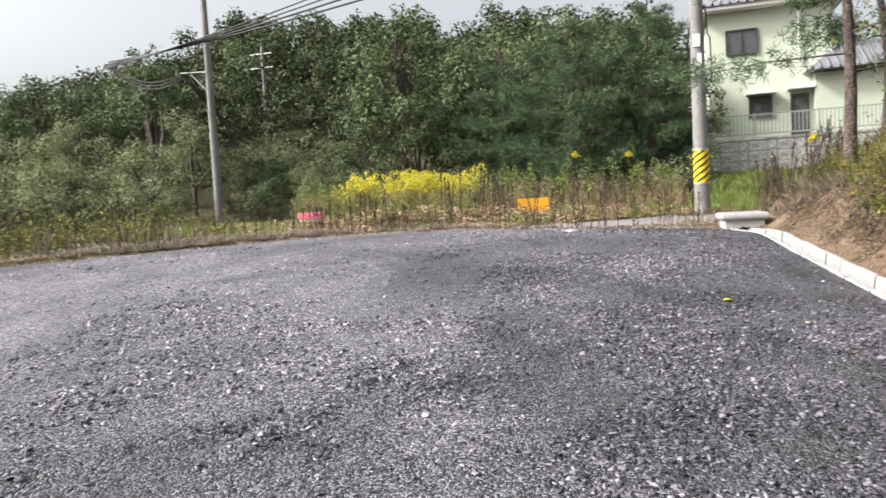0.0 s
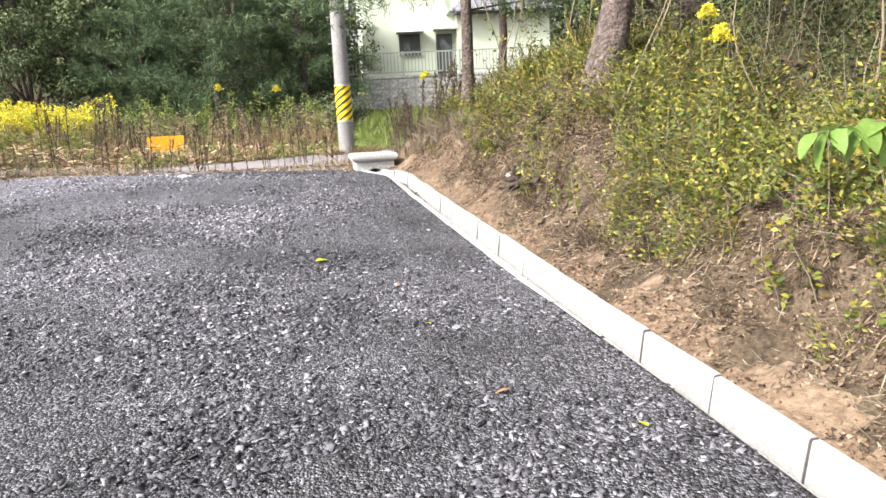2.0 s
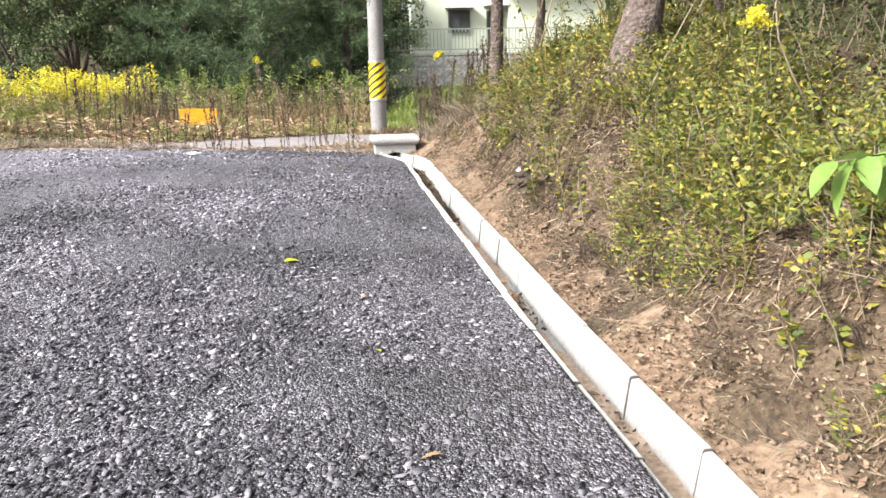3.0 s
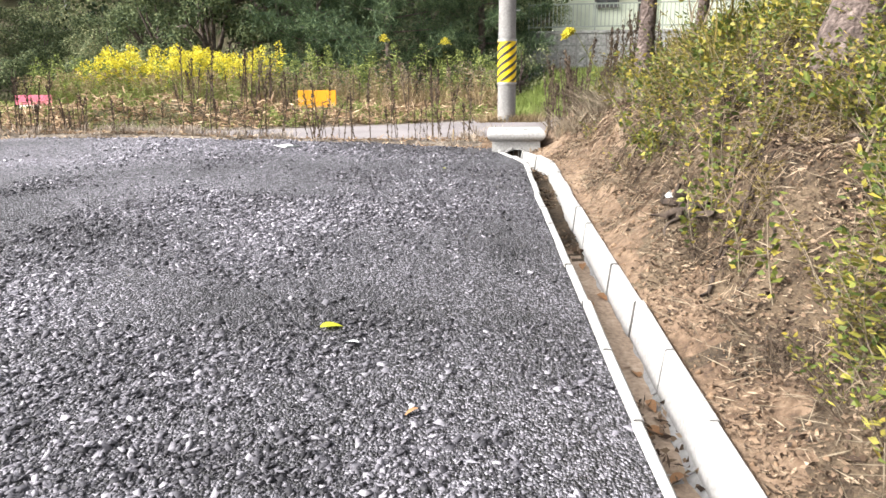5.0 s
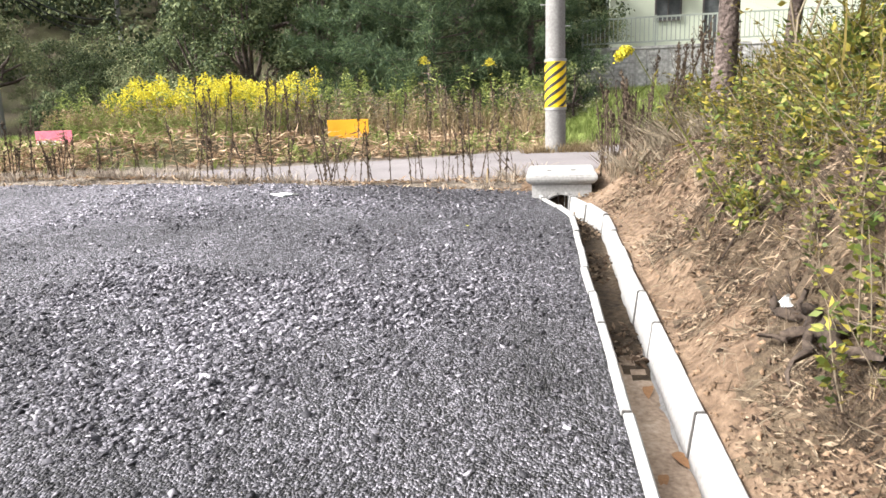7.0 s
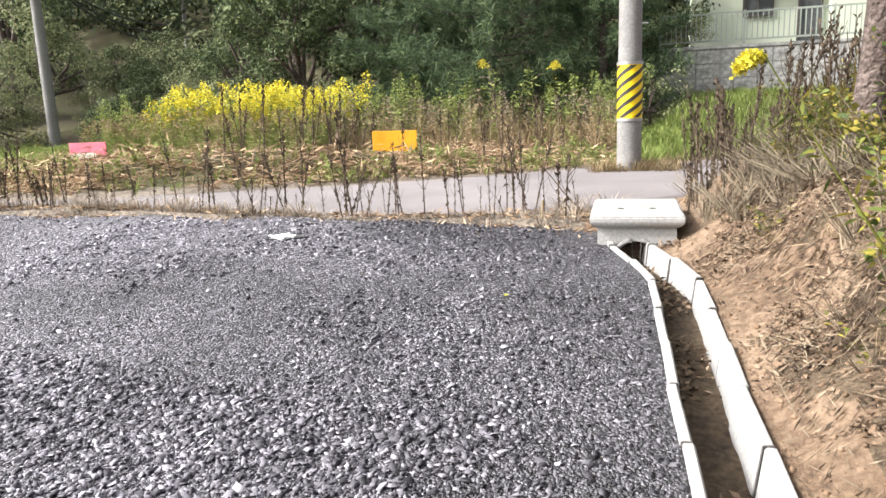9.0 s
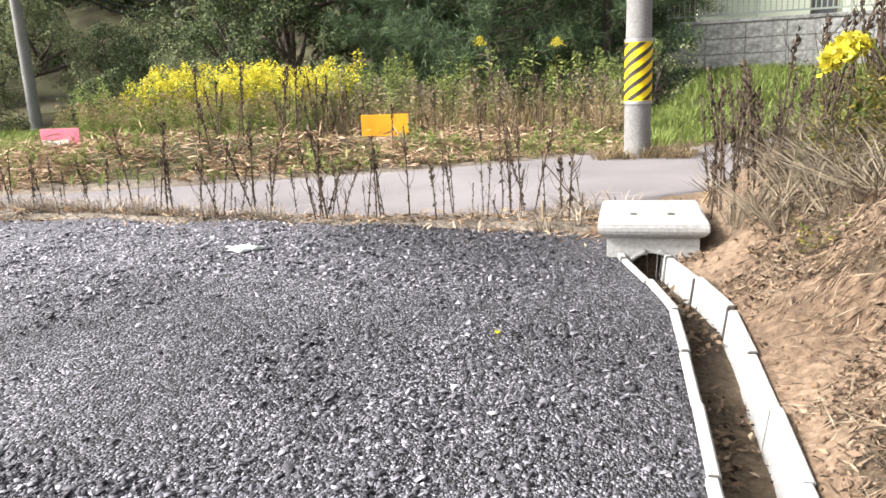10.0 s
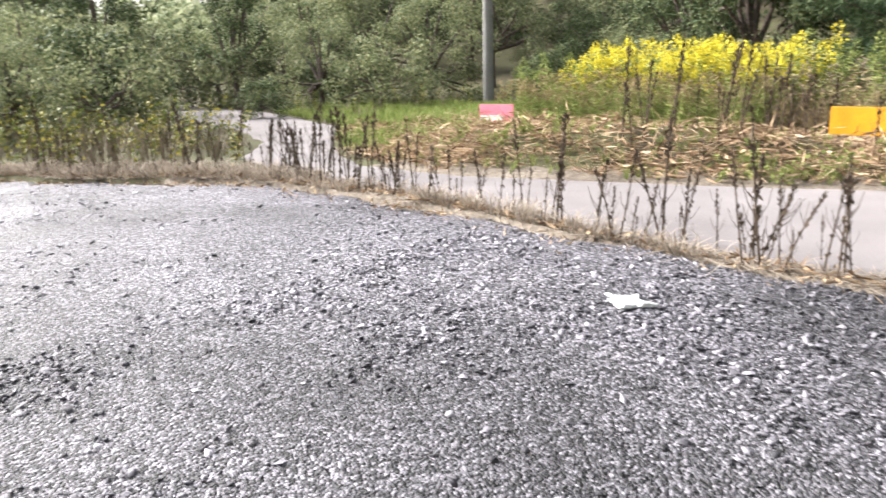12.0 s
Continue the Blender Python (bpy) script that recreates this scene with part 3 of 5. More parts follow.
PX, PY, PZ = 1.22, 17.65, 0.96
p1 = pole(PX, PY, PZ, 0.172, 12, "round grey concrete utility pole with a yellow-black warning band")
v, f = tube([(0, 0, h) for h in np.linspace(0.64, 1.42, 6)], 0.176, 24)
band = part("warning_band", quick_mesh("warning_band", v, f, M_YEL, smooth=True), parent=p1, label="yellow band with black diagonal stripes")
for k in range(5):
    so = Soup()
    a = np.linspace(0, 1, 40)
    w = np.linspace(0, 0.52, 5)
    th, r = (a * 6.1)[:, None] + w[None] + k * 2 * math.pi / 5, 0.1795
    v = np.stack([r * np.cos(th), r * np.sin(th), np.repeat((0.67 + a * 0.72)[:, None], 5, 1)], -1).reshape(-1, 3)
    i, j = np.meshgrid(np.arange(39), np.arange(4), indexing="ij")
    so.add(v, np.stack([i * 5 + j, i * 5 + j + 1, (i + 1) * 5 + j + 1, (i + 1) * 5 + j], -1).reshape(-1, 4))
    part("stripe", so.mesh("stripe", [M_BLK]), parent=band, label="black diagonal stripe")
for h in (0.64, 1.42):
    v, f = tube([(0, 0, h - 0.02), (0, 0, h + 0.02)], 0.183, 24)
    part("steel_strap", quick_mesh("steel_strap", v, f, M_STEEL, smooth=True), parent=p1)
for h, w, x in ((3.84, 0.075, -0.02), (3.41, 0.045, 0.03)):
    part("number_plate", boxed(x - w, -0.165, h - 0.14, x + w, -0.145, h + 0.14, 0.004), M_WHITE, p1, "small white plate")
v, f = tube([(0.15, -0.03, 4.55), (0.2, -0.03, 4.5), (0.22, -0.03, 3.98), (0.27, -0.03, 3.9), (0.29, -0.03, 3.05), (0.27, -0.03, 2.97), (0.16, -0.03, 2.94)], 0.017, 8)
part("conduit", quick_mesh("conduit", v, f, M_CABLE, smooth=True), parent=p1, label="black cable conduit looped beside the shaft")
part("side_plate", boxed(0.17, -0.05, 3.0, 0.25, -0.035, 3.42, 0.004), M_WHITE, p1, "white plate behind the conduit")
for h, x in ((2.3, -1), (1.95, 1), (2.85, -1), (3.3, 1)):
    v, f = tube([(x * 0.13, -0.02, h), (x * 0.24, -0.03, h)], 0.009, 6)
    part("step_bolt", quick_mesh("step_bolt", v, f, M_STEEL), parent=p1)
p2 = pole(-16.26, 24.4, 1.0, 0.172, 12, "slim grey concrete utility pole with a side bracket")
p3 = pole(-24.34, 42.14, 4.2, 0.15, 8.1, "distant grey utility pole among trees")


def rod(name, a, b, r, material, parent, sides=8):
    v, f = tube(np.linspace(a, b, 4), r, sides)
    return part(name, quick_mesh(name, v, f, material, smooth=True), parent=parent)


rod("bracket_arm", (0, 0, 6.05), (-1.2, -0.1, 6.1), 0.035, M_STEEL, p2)
rod("bracket_brace", (0, 0, 5.2), (-0.8, -0.07, 6.05), 0.025, M_STEEL, p2)
for h in (7.6, 6.7):
    rod("crossarm", (-0.9, 0, h), (0.7, 0, h), 0.05, M_STEEL, p3)


def cable(a, b, sag, r=0.018, n=24):
    q = np.linspace(0, 1, n)[:, None]
    p = np.array(a) * (1 - q) + np.array(b) * q
    p[:, 2] -= 4 * sag * (q * (1 - q))[:, 0]
    v, f = tube(p, r, 6)
    return tagged(new("overhead_cable", quick_mesh("overhead_cable", v, f, M_CABLE, smooth=True)), "thick black overhead cable strung between poles", "cable", "overhead cables")


# ---- house behind the retaining wall ----
HX, HY, HZ = 2.15, 30.0, 3.05


def window(parent, name, x0, z0, x1, z1, y, frame_material=M_TRIM, panes=2):
    w = part(name, boxed(x0, y + 0.03, z0, x1, y + 0.06, z1), M_GLASS, parent, "dark glazed window")
    for a in ((x0 - 0.05, y - 0.05, z0 - 0.05, x1 + 0.05, y + 0.04, z0), (x0 - 0.05, y - 0.05, z1, x1 + 0.05, y + 0.04, z1 + 0.05), (x0 - 0.05, y - 0.05, z0, x0, y + 0.04, z1), (x1, y - 0.05, z0, x1 + 0.05, y + 0.04, z1)):
        part("window_frame", boxed(*a), frame_material, w)
    for k in range(1, panes):
        x = x0 + (x1 - x0) * k / panes
        part("mullion", boxed(x - 0.02, y - 0.03, z0, x + 0.02, y + 0.03, z1), frame_material, w)
    return w


house = thing("house", "pale green rendered two-storey house with tiled roof", "house")
bm = bmesh.new()
box(bm, HX, HY + 0.1, HZ, 6.4, HY + 7, 8.1)
part("wall", bm, M_HOUSE, house)
part("wing_wall", boxed(5.75, HY - 0.35, HZ, 9.4, HY + 0.09, 5.45), M_HOUSE, house)
bm = bmesh.new()
box(bm, HX - 0.5, HY - 0.5, 8.1, 6.9, HY + 7.6, 8.24)
part("eave", bm, M_WHITE, house)


def hip_roof(x0, y0, x1, y1, z, rise, inset, name):
    bm = bmesh.new()
    b = [bm.verts.new(p) for p in ((x0, y0, z), (x1, y0, z), (x1, y1, z), (x0, y1, z))]
    ym = (y0 + y1) / 2
    t = [bm.verts.new((x0 + inset, ym, z + rise)), bm.verts.new((x1 - inset, ym, z + rise))]
    for fc in ((b[0], b[1], t[1], t[0]), (b[1], b[2], t[1]), (b[2], b[3], t[0], t[1]), (b[3], b[0], t[0]), b[::-1]):
        bm.faces.new(fc)
    roof = part(name, bm, M_ROOF, house, "grey tiled hip roof")
    for k in range(int((x1 - x0) / 0.3)):
        x = x0 + 0.15 + k * 0.3
        q = min(1, (x - x0) / inset, (x1 - x) / inset)
        if q < 0.08:
            continue
        v, f = tube([(x, y0 - 0.02, z + 0.03), (x, y0 + (ym - y0) * q, z + rise * q + 0.03)], 0.045, 6)
        part("tile_roll", quick_mesh("tile_roll", v, f, M_ROOF, smooth=True), parent=roof)
    return roof


hip_roof(HX - 0.6, HY - 0.6, 7.0, HY + 7.7, 8.245, 1.7, 3.2, "roof")
hip_roof(5.4, HY - 0.95, 9.8, HY + 2.4, 5.5, 1.1, 1.4, "wing_roof")
window(house, "window", 2.82, 6.5, 3.85, 7.34, HY + 0.05, panes=2)
window(house, "window", 3.58, 4.08, 4.3, 4.78, HY + 0.05)
part("canopy", boxed(3.42, HY - 0.35, 4.89, 4.46, HY + 0.1, 4.96), M_WHITE, house)
window(house, "door", 5.02, HZ + 0.02, 5.55, 4.75, HY + 0.05, panes=1)
part("canopy", boxed(4.85, HY - 0.4, 4.95, 5.75, HY - 0.36 + 0.44, 5.03), M_WHITE, house)
v, f = tube([(5.3, HY - 0.02, 8.0), (5.3, HY - 0.02, 5.9)], 0.04, 8)
part("downpipe", quick_mesh("downpipe", v, f, M_WHITE), parent=house)

# retaining wall of concrete blocks, with a railing on it
wall = tagged(new("wall_retaining", quick_mesh("w", *[a for a in (lambda b: (b[0], b[1]))((np.array([(x, y, z) for x in (1.35, 12) for y in (26.92, 27.1) for z in (1.2, 3.02)]), np.array([(0, 1, 3, 2), (4, 6, 7, 5), (0, 4, 5, 1), (2, 3, 7, 6), (1, 5, 7, 3), (0, 2, 6, 4)])))], M_BLOCK)),
              "weathered grey concrete block retaining wall", "wall", kind="structure")
bme = bm_mesh("wall_block", boxed(0.006, 0, 0.006, 0.894, 0.05, 0.354, 0.01), M_BLOCK)
for r in range(4):
    for c in range(9):
        part("wall_block", bme, parent=wall, m=pose(1.35 + c * 0.9, 26.87 - 0.02 * (r == 1), 1.58 + r * 0.36))
part("coping", boxed(1.3, 26.84, 3.02, 12, 27.14, 3.1, 0.01), M_BLOCK, wall)
rail = thing("railing", "pale metal balustrade along the top of the retaining wall", "railing")
for z in (3.2, 3.86):
    part("rail", boxed(1.35, 26.97, z, 11.5, 27.01, z + 0.045), M_RAIL, rail)
bme = bm_mesh("baluster", boxed(-0.013, -0.013, 0, 0.013, 0.013, 0.64), M_RAIL)
for k in range(84):
    part("baluster", bme, parent=rail, m=pose(1.4 + k * 0.12, 26.99, 3.225))
bme = bm_mesh("post", boxed(-0.025, -0.025, 0, 0.025, 0.025, 0.83), M_RAIL)
for k in range(6):
    part("post", bme, parent=rail, m=pose(1.38 + k * 2.0, 26.99, 3.1))

# ---- boards by the road ----


def board(x, y, z, w, h, m1, label, stripe, tilt=0, leg=0.3):
    ob = thing("barrier_board", label, "road sign", m=pose(x, y, z, 0, 0, tilt))
    part("panel", boxed(-w / 2, -0.012, leg, w / 2, 0.012, leg + h, 0.005), m1, ob)
    for s in (-1, 1):
        part("leg", boxed(s * w * 0.36 - 0.015, 0.013, -0.15, s * w * 0.36 + 0.015, 0.035, leg + h * 0.8), M_TRIM, ob)
    if stripe:
        part("panel_band", boxed(-w / 2 + 0.02, -0.017, leg + h * 0.12, w * 0.2, -0.013, leg + h * 0.4), M_WHITE, ob)
    return ob


board(-2.92, 18.94, float(land(-2.92, 18.94)), 0.82, 0.36, M_SIGN, "plain orange-yellow sign board on short legs in weeds", False, 6, 0.13)
board(-9.05, 18.2, float(land(-9.05, 18.2)), 0.76, 0.34, M_RED, "low red and white barrier board beside the lane", True, 12, 0.08)

# ---- sediment and litter in the channel ----
cy = np.linspace(-2, 12.5, 260)
v, n = [], 7
for y in cy:
    x0 = float(ditch_x(y))
    for q in np.linspace(0, 1, n):
        x = x0 + 0.05 + q * (CH_W - 0.1)
        depth = 0.088 + 0.022 * float(bumps(x * 2, y, 1.1, 2)) + 0.05 * float(sm(9, 11.5, y)) + 0.012 * float(bumps(x, y, 11, 3))
        v.append((x, y, float(lot_z(x0, y)) - CH_D + depth))
i, j = np.meshgrid(np.arange(len(cy) - 1), np.arange(n - 1), indexing="ij")
f = np.stack([i * n + j, i * n + j + 1, (i + 1) * n + j + 1, (i + 1) * n + j], -1).reshape(-1, 4)
tagged(new("channel_sediment", quick_mesh("channel_sediment", v, f, [M_SILT, M_BANK], (np.repeat(cy[:-1], n - 1) + 0.5 * rb.random(len(f)) > 9.2).astype(np.int32), smooth=True)), "pale silt and dark mud lying in the drain channel", "sediment", kind="stuff")

# ---- crushed stone lying on the lot ----


def stones(n, box4, lo, hi, r, keep=None):
    """Angular flat-topped chips on the gravel, as quad arrays."""
    x, y = r.uniform(box4[0], box4[2], n), r.uniform(box4[1], box4[3], n)
    ok = (x < ditch_x(y) - 0.01) & (y < edge_y(x) + 0.1 * bumps(x, y, 2.5, 3))
    if keep is not None:
        ok &= r.random(n) < keep(x, y)
    x, y = x[ok], y[ok]
    n = len(x)
    size = lo + (hi - lo) * r.random(n) ** 3.2
    c4 = np.array([(1, 0.1), (0.15, 1), (-1, -0.1), (-0.1, -1)], float)
    low = np.concatenate([c4 * 1.0, np.full((4, 1), -0.45)], 1)
    up = np.concatenate([c4 * 0.8, np.full((4, 1), 0.5)], 1)
    v = np.concatenate([low, up])[None] * r.uniform(0.5, 1.25, (n, 8, 1)) + r.normal(0, 0.22, (n, 8, 3)) * np.array([1, 1, 0.6])
    v = v * np.stack([np.ones(n), r.uniform(0.45, 0.95, n), r.uniform(0.22, 0.5, n)], -1)[:, None]
    a = r.uniform(0, 2 * np.pi, n)
    t = r.normal(0, 0.28, (n, 2))
    c, s = np.cos(a)[:, None], np.sin(a)[:, None]
    vx, vy = v[..., 0] * c - v[..., 1] * s, v[..., 0] * s + v[..., 1] * c
    vz = v[..., 2] + vx * t[:, :1] + vy * t[:, 1:]
    z = gravel_z(x, y) + size * 0.12
    v = np.stack([vx * size[:, None] / 2 + x[:, None], vy * size[:, None] / 2 + y[:, None], vz * size[:, None] / 2 + z[:, None]], -1)
    quad = np.array([(4, 5, 6, 7), (0, 1, 5, 4), (1, 2, 6, 5), (2, 3, 7, 6), (3, 0, 4, 7)])
    return v.reshape(-1, 3), (quad[None] + np.arange(n)[:, None, None] * 8).reshape(-1, 4)


rs = np.random.default_rng(11)


def patchy(x, y):
    return np.clip(0.55 + 0.9 * bumps(x, y, 0.85, 1) + 0.7 * bumps(x, y, 2.3, 6), 0.07, 1) * (0.5 + 0.55 * sm(0.1, 0.9, ditch_x(y) - x))


sv, sf, off = [], [], 0
for n, b4, lo, hi in ((92000, (-1.6, 3.0, 3.0, 9.5), 0.009, 0.05), (46000, (-2.6, 8.6, 2.2, 13.2), 0.01, 0.05), (18000, (-1.5, 2.0, 3.0, 4.2), 0.011, 0.052), (18000, (-4.8, 1.8, -1.5, 6.5), 0.013, 0.055), (10000, (-9.5, 5.5, -1.6, 13.2), 0.02, 0.06)):
    v, f = stones(n, b4, lo, hi, rs, patchy)
    sv.append(v)
    sf.append(f + off)
    off += len(v)
tagged(new("loose_gravel", quick_mesh("loose_gravel", np.concatenate(sv), np.concatenate(sf), M_STONE)), "angular grey crushed stones scattered over the lot", "gravel", kind="stuff")

# ---- plant templates ----
rp = np.random.default_rng(21)


def blade_tuft(n, h, w, droop):
    so = Soup()
    for _ in range(n):
        a, l = rp.uniform(0, 2 * np.pi), h * rp.uniform(0.55, 1.1)
        d, sd = np.array([math.cos(a), math.sin(a), 0]), np.array([-math.sin(a), math.cos(a), 0]) * w / 2
        k = droop * rp.uniform(0.4, 1.4)
        b = d * rp.uniform(0, 0.04)
        p = [b, b + d * k * l * 0.35 + np.array([0, 0, l * 0.6]), b + d * k * l + np.array([0, 0, l * (1 - 0.35 * k)])]
        so.add([p[0] - sd, p[0] + sd, p[1] + sd * 0.8, p[1] - sd * 0.8, p[2] + sd * 0.1, p[2] - sd * 0.1], [(0, 1, 2, 3), (3, 2, 4, 5)])
    return so.arrays()


def leafy_stem(h, n, length, width, stem_r=0.006, top=1.0, bare=0.1, droop=-0.1, mat_stem=0, mat_leaf=1, curve=0.1):
    """A leafy shoot: a bent stem with leaves all along."""
    so = Soup()
    c = rp.normal(0, curve, 2)
    q = np.linspace(0, 1, 4)
    pts = np.stack([c[0] * q ** 2 * h, c[1] * q ** 2 * h, q * h], -1)
    so.add(*tube(pts, np.linspace(stem_r, stem_r * 0.4, 4), 3), mat_stem)
    t = rp.uniform(bare, top, n)
    p = np.stack([c[0] * t ** 2 * h, c[1] * t ** 2 * h, t * h], -1)
    a = rp.uniform(0, 2 * np.pi, n)
    d = np.stack([np.cos(a), np.sin(a), rp.normal(droop + 0.3, 0.35, n)], -1)
    so.add(*leaves(p + d * 0.015, d, rp.uniform(0.6, 1.1, n) * length, rp.uniform(0.7, 1.1, n) * width, r=rp), mat_leaf)
    return so


def goldenrod(h):
    """Stem and leaves (0), a one-sided plume of small flowers (1)."""
    so = leafy_stem(h, 34, 0.12 * h, 0.026 * h, 0.006, 0.86, 0.15, mat_stem=0, mat_leaf=0, curve=0.08)
    n = 36
    t = rp.uniform(0.78, 1.02, n)
    a = rp.uniform(0, 2 * np.pi, n)
    rad = (1.04 - t) * 0.5 * h * rp.uniform(0.2, 1, n)
    p = np.stack([np.cos(a) * rad, np.sin(a) * rad, t * h - rad * 0.15], -1)
    so.add(*leaves(p, np.stack([np.cos(a), np.sin(a), rp.normal(0.3, 0.4, n)], -1), rp.uniform(0.04, 0.085, n), rp.uniform(0.025, 0.045, n), r=rp), 1)
    return so


def fine_goldenrod(h, low=0.84):
    """A goldenrod for close view: leafy stem (0) and a plume of many tiny florets on side shoots (1)."""
    so = leafy_stem(h, 26, 0.075 * h, 0.014 * h, 0.006, 0.85, 0.3, mat_stem=0, mat_leaf=0, curve=0.06)
    for q in range(22):
        t = low + (1 - low) * q / 22
        a, l = q * 2.4, (1.04 - t) * 0.75 * h * rp.uniform(0.6, 1.1)
        w = np.linspace(0, 1, 5)
        pts = np.stack([math.cos(a) * l * w, math.sin(a) * l * w, t * h + l * (0.5 * w - 0.45 * w * w)], -1)
        so.add(*tube(pts, 0.0025, 4), 0)
        n = 34
        w = rp.uniform(0.15, 1.05, n)
        p = np.stack([np.interp(w, np.linspace(0, 1, 5), pts[:, c]) for c in range(3)], -1) + rp.normal(0, 0.006, (n, 3))
        so.add(*leaves(p, rp.normal(size=(n, 3)) + np.array([0, 0, 0.8]), rp.uniform(0.012, 0.026, n), rp.uniform(0.009, 0.016, n), r=rp), 1)
    return so


def dead_weed(h):
    """Two meshes: the bent stalk with its twigs, and shrivelled leaves with the seed head."""
    st, lv = Soup(), Soup()
    c = rp.normal(0, 0.07, 2)
    q = np.linspace(0, 1, 8)
    st.add(*tube(np.stack([c[0] * q * q * h, c[1] * q * q * h, q * h - 0.05], -1), np.linspace(0.0085, 0.004, 8), 5))
    for _ in range(5):
        t, a = rp.uniform(0.35, 0.9), rp.uniform(0, 2 * np.pi)
        b = np.array([c[0] * t * t * h, c[1] * t * t * h, t * h - 0.05])
        st.add(*tube([b, b + np.array([math.cos(a), math.sin(a), 1.3]) * 0.06, b + np.array([math.cos(a), math.sin(a), 1.9]) * 0.09], (0.003, 0.002, 0.0015), 4))
    for c0, c1, n, hang in ((0.25, 0.98, 20, -0.8), (0.7, 1.02, 22, 0.9)):
        t, a = rp.uniform(c0, c1, n), rp.uniform(0, 2 * np.pi, n)
        t = np.round(t * 7) / 7 + rp.normal(0, 0.02, n) if hang < 0 else t
        p = np.stack([c[0] * t * t * h, c[1] * t * t * h, t * h - 0.05], -1)
        d = np.stack([np.cos(a) * 0.4, np.sin(a) * 0.4, rp.normal(hang, 0.3, n)], -1)
        lv.add(*leaves(p, d, rp.uniform(0.025, 0.065, n), rp.uniform(0.012, 0.024, n), 0.6, rp))
    return st, lv


def place(x, y, lift=0.0):
    x, y = np.asarray(x, float), np.asarray(y, float)
    return np.stack([x, y, land(x, y) + lift], -1)


# ---- dried weeds along the verge ----
weeds = []
for h in (0.55, 0.75, 0.9, 0.65, 0.8):
    ob = thing("dried_weed", "tall dead brown weed stalk with shrivelled leaves", "dried weed", "dried weeds on the verge", m=pose(0, 0, -50))
    st, lv = dead_weed(h)
    part("stalk", st.mesh("stalk", [M_DEAD]), parent=ob)
    part("dead_leaves", lv.mesh("dead_leaves", [M_DEAD]), parent=ob)
    weeds.append(ob)
rw = np.random.default_rng(5)
spots = []
for _ in range(165):
    x = rw.uniform(-9.5, 1.0) if rw.random() < 0.75 else rw.uniform(-6.4, -4.2)
    spots.append((x, float(edge_y(x)) + rw.uniform(0.08, 0.62), rw.uniform(0.3, 0.85) if rw.random() < 0.7 else rw.uniform(0.8, 1.2)))
for _ in range(72):
    x = rw.uniform(1.98, 3.5)
    spots.append((x, rw.uniform(12.9, min(14.9, float(near_y(x)) + 0.2)), rw.uniform(0.65, 1.3)))
for _ in range(56):
    x = rw.uniform(-4.4, 0.6)
    x = x - 1.3 if -3.5 < x < -2.4 else x
    spots.append((x, float(far_y(x)) + rw.uniform(1.2, 4.6), rw.uniform(0.8, 1.6)))
tall = [(-1.88, 12.8, 0.78), (-1.52, 12.94, 0.75), (-0.97, 13.16, 0.62), (-0.4, 13.33, 0.88), (0.4, 13.69, 0.87), (0.5, 13.68, 0.99), (0.61, 13.66, 0.91), (0.18, 13.61, 0.58), (-2.66, 12.7, 0.51), (-0.12, 13.4, 0.64)]
used = set()
for x, y, s in spots + tall:
    k = 2 if (x, y, s) in tall else int(rw.integers(0, 5))
    m = pose(x, y, float(land(x, y)), rw.normal(0, 6), rw.normal(0, 6), rw.uniform(0, 360)) @ Matrix.Scale(s, 4)
    if k not in used:
        weeds[k].matrix_basis = m
        used.add(k)
    else:
        ob = copy_thing(weeds[k], pose(0, 0, 0))
        ob.matrix_basis = m

# ---- grasses ----
rg = np.random.default_rng(9)
T_STRAW = [blade_tuft(9, 0.3, 0.012, 0.9) for _ in range(5)]
T_FLAT = []
for q in range(6):
    tv, tf, ti = blade_tuft(10, 0.34, 0.012, 1.3)
    T_FLAT.append((tv * np.array([1.3, 1.3, 0.32]), tf, ti))
T_WISP = [blade_tuft(14, 0.2, 0.0045, 1.1) for _ in range(6)]
T_GRASS = [blade_tuft(10, 0.22, 0.012, 0.6) for _ in range(5)]
T_TALL = [blade_tuft(9, 0.75, 0.014, 0.6) for _ in range(4)]


def sow(name, label, templates, pos, scale, mats, category="grass", tilt=0.12):
    return tagged(new(name, spread(templates, pos, scale, rg, tilt).mesh(name, mats)), label, category, kind="stuff")


x = rg.uniform(-12, 1.2, 1100)
y = edge_y(x) + rg.normal(0.3, 0.2, 1100)
ok = (y < near_y(x) + 0.1) & (bumps(x, y, 1.3, 2) + 0.5 * bumps(x, y, 5, 1) > -0.15)
sow("verge_straw", "flattened bleached straw along the gravel's edge", T_FLAT, place(x[ok], y[ok]), rg.uniform(0.2, 0.7, ok.sum()), [M_DRY], tilt=0.5)
x = rg.uniform(-10, 1.0, 1500)
y = edge_y(x) + rg.uniform(0.02, 0.6, 1500)
ok = (y < near_y(x) + 0.1) & (bumps(x, y, 0.8, 6) + 0.6 * bumps(x, y, 3, 1) > 0.05)
sow("verge_tufts", "pale dead grass tufts standing on the verge", T_STRAW, place(x[ok], y[ok]), rg.uniform(0.25, 0.8, ok.sum()), [M_DRY], tilt=0.35)
x, y = rg.normal(0.98, 0.28, 18), rg.normal(13.31, 0.12, 18)
sow("straw_clump", "upright clump of pale dry grass beside the basin", T_STRAW, place(x, y), rg.uniform(0.4, 1.1, 18), [M_DRY], tilt=0.3)
x = rg.uniform(-12, 1.25, 5200)
y = edge_y(x) + rg.normal(0.15, 0.25, 5200)
ok = y < near_y(x)
n = int(ok.sum())
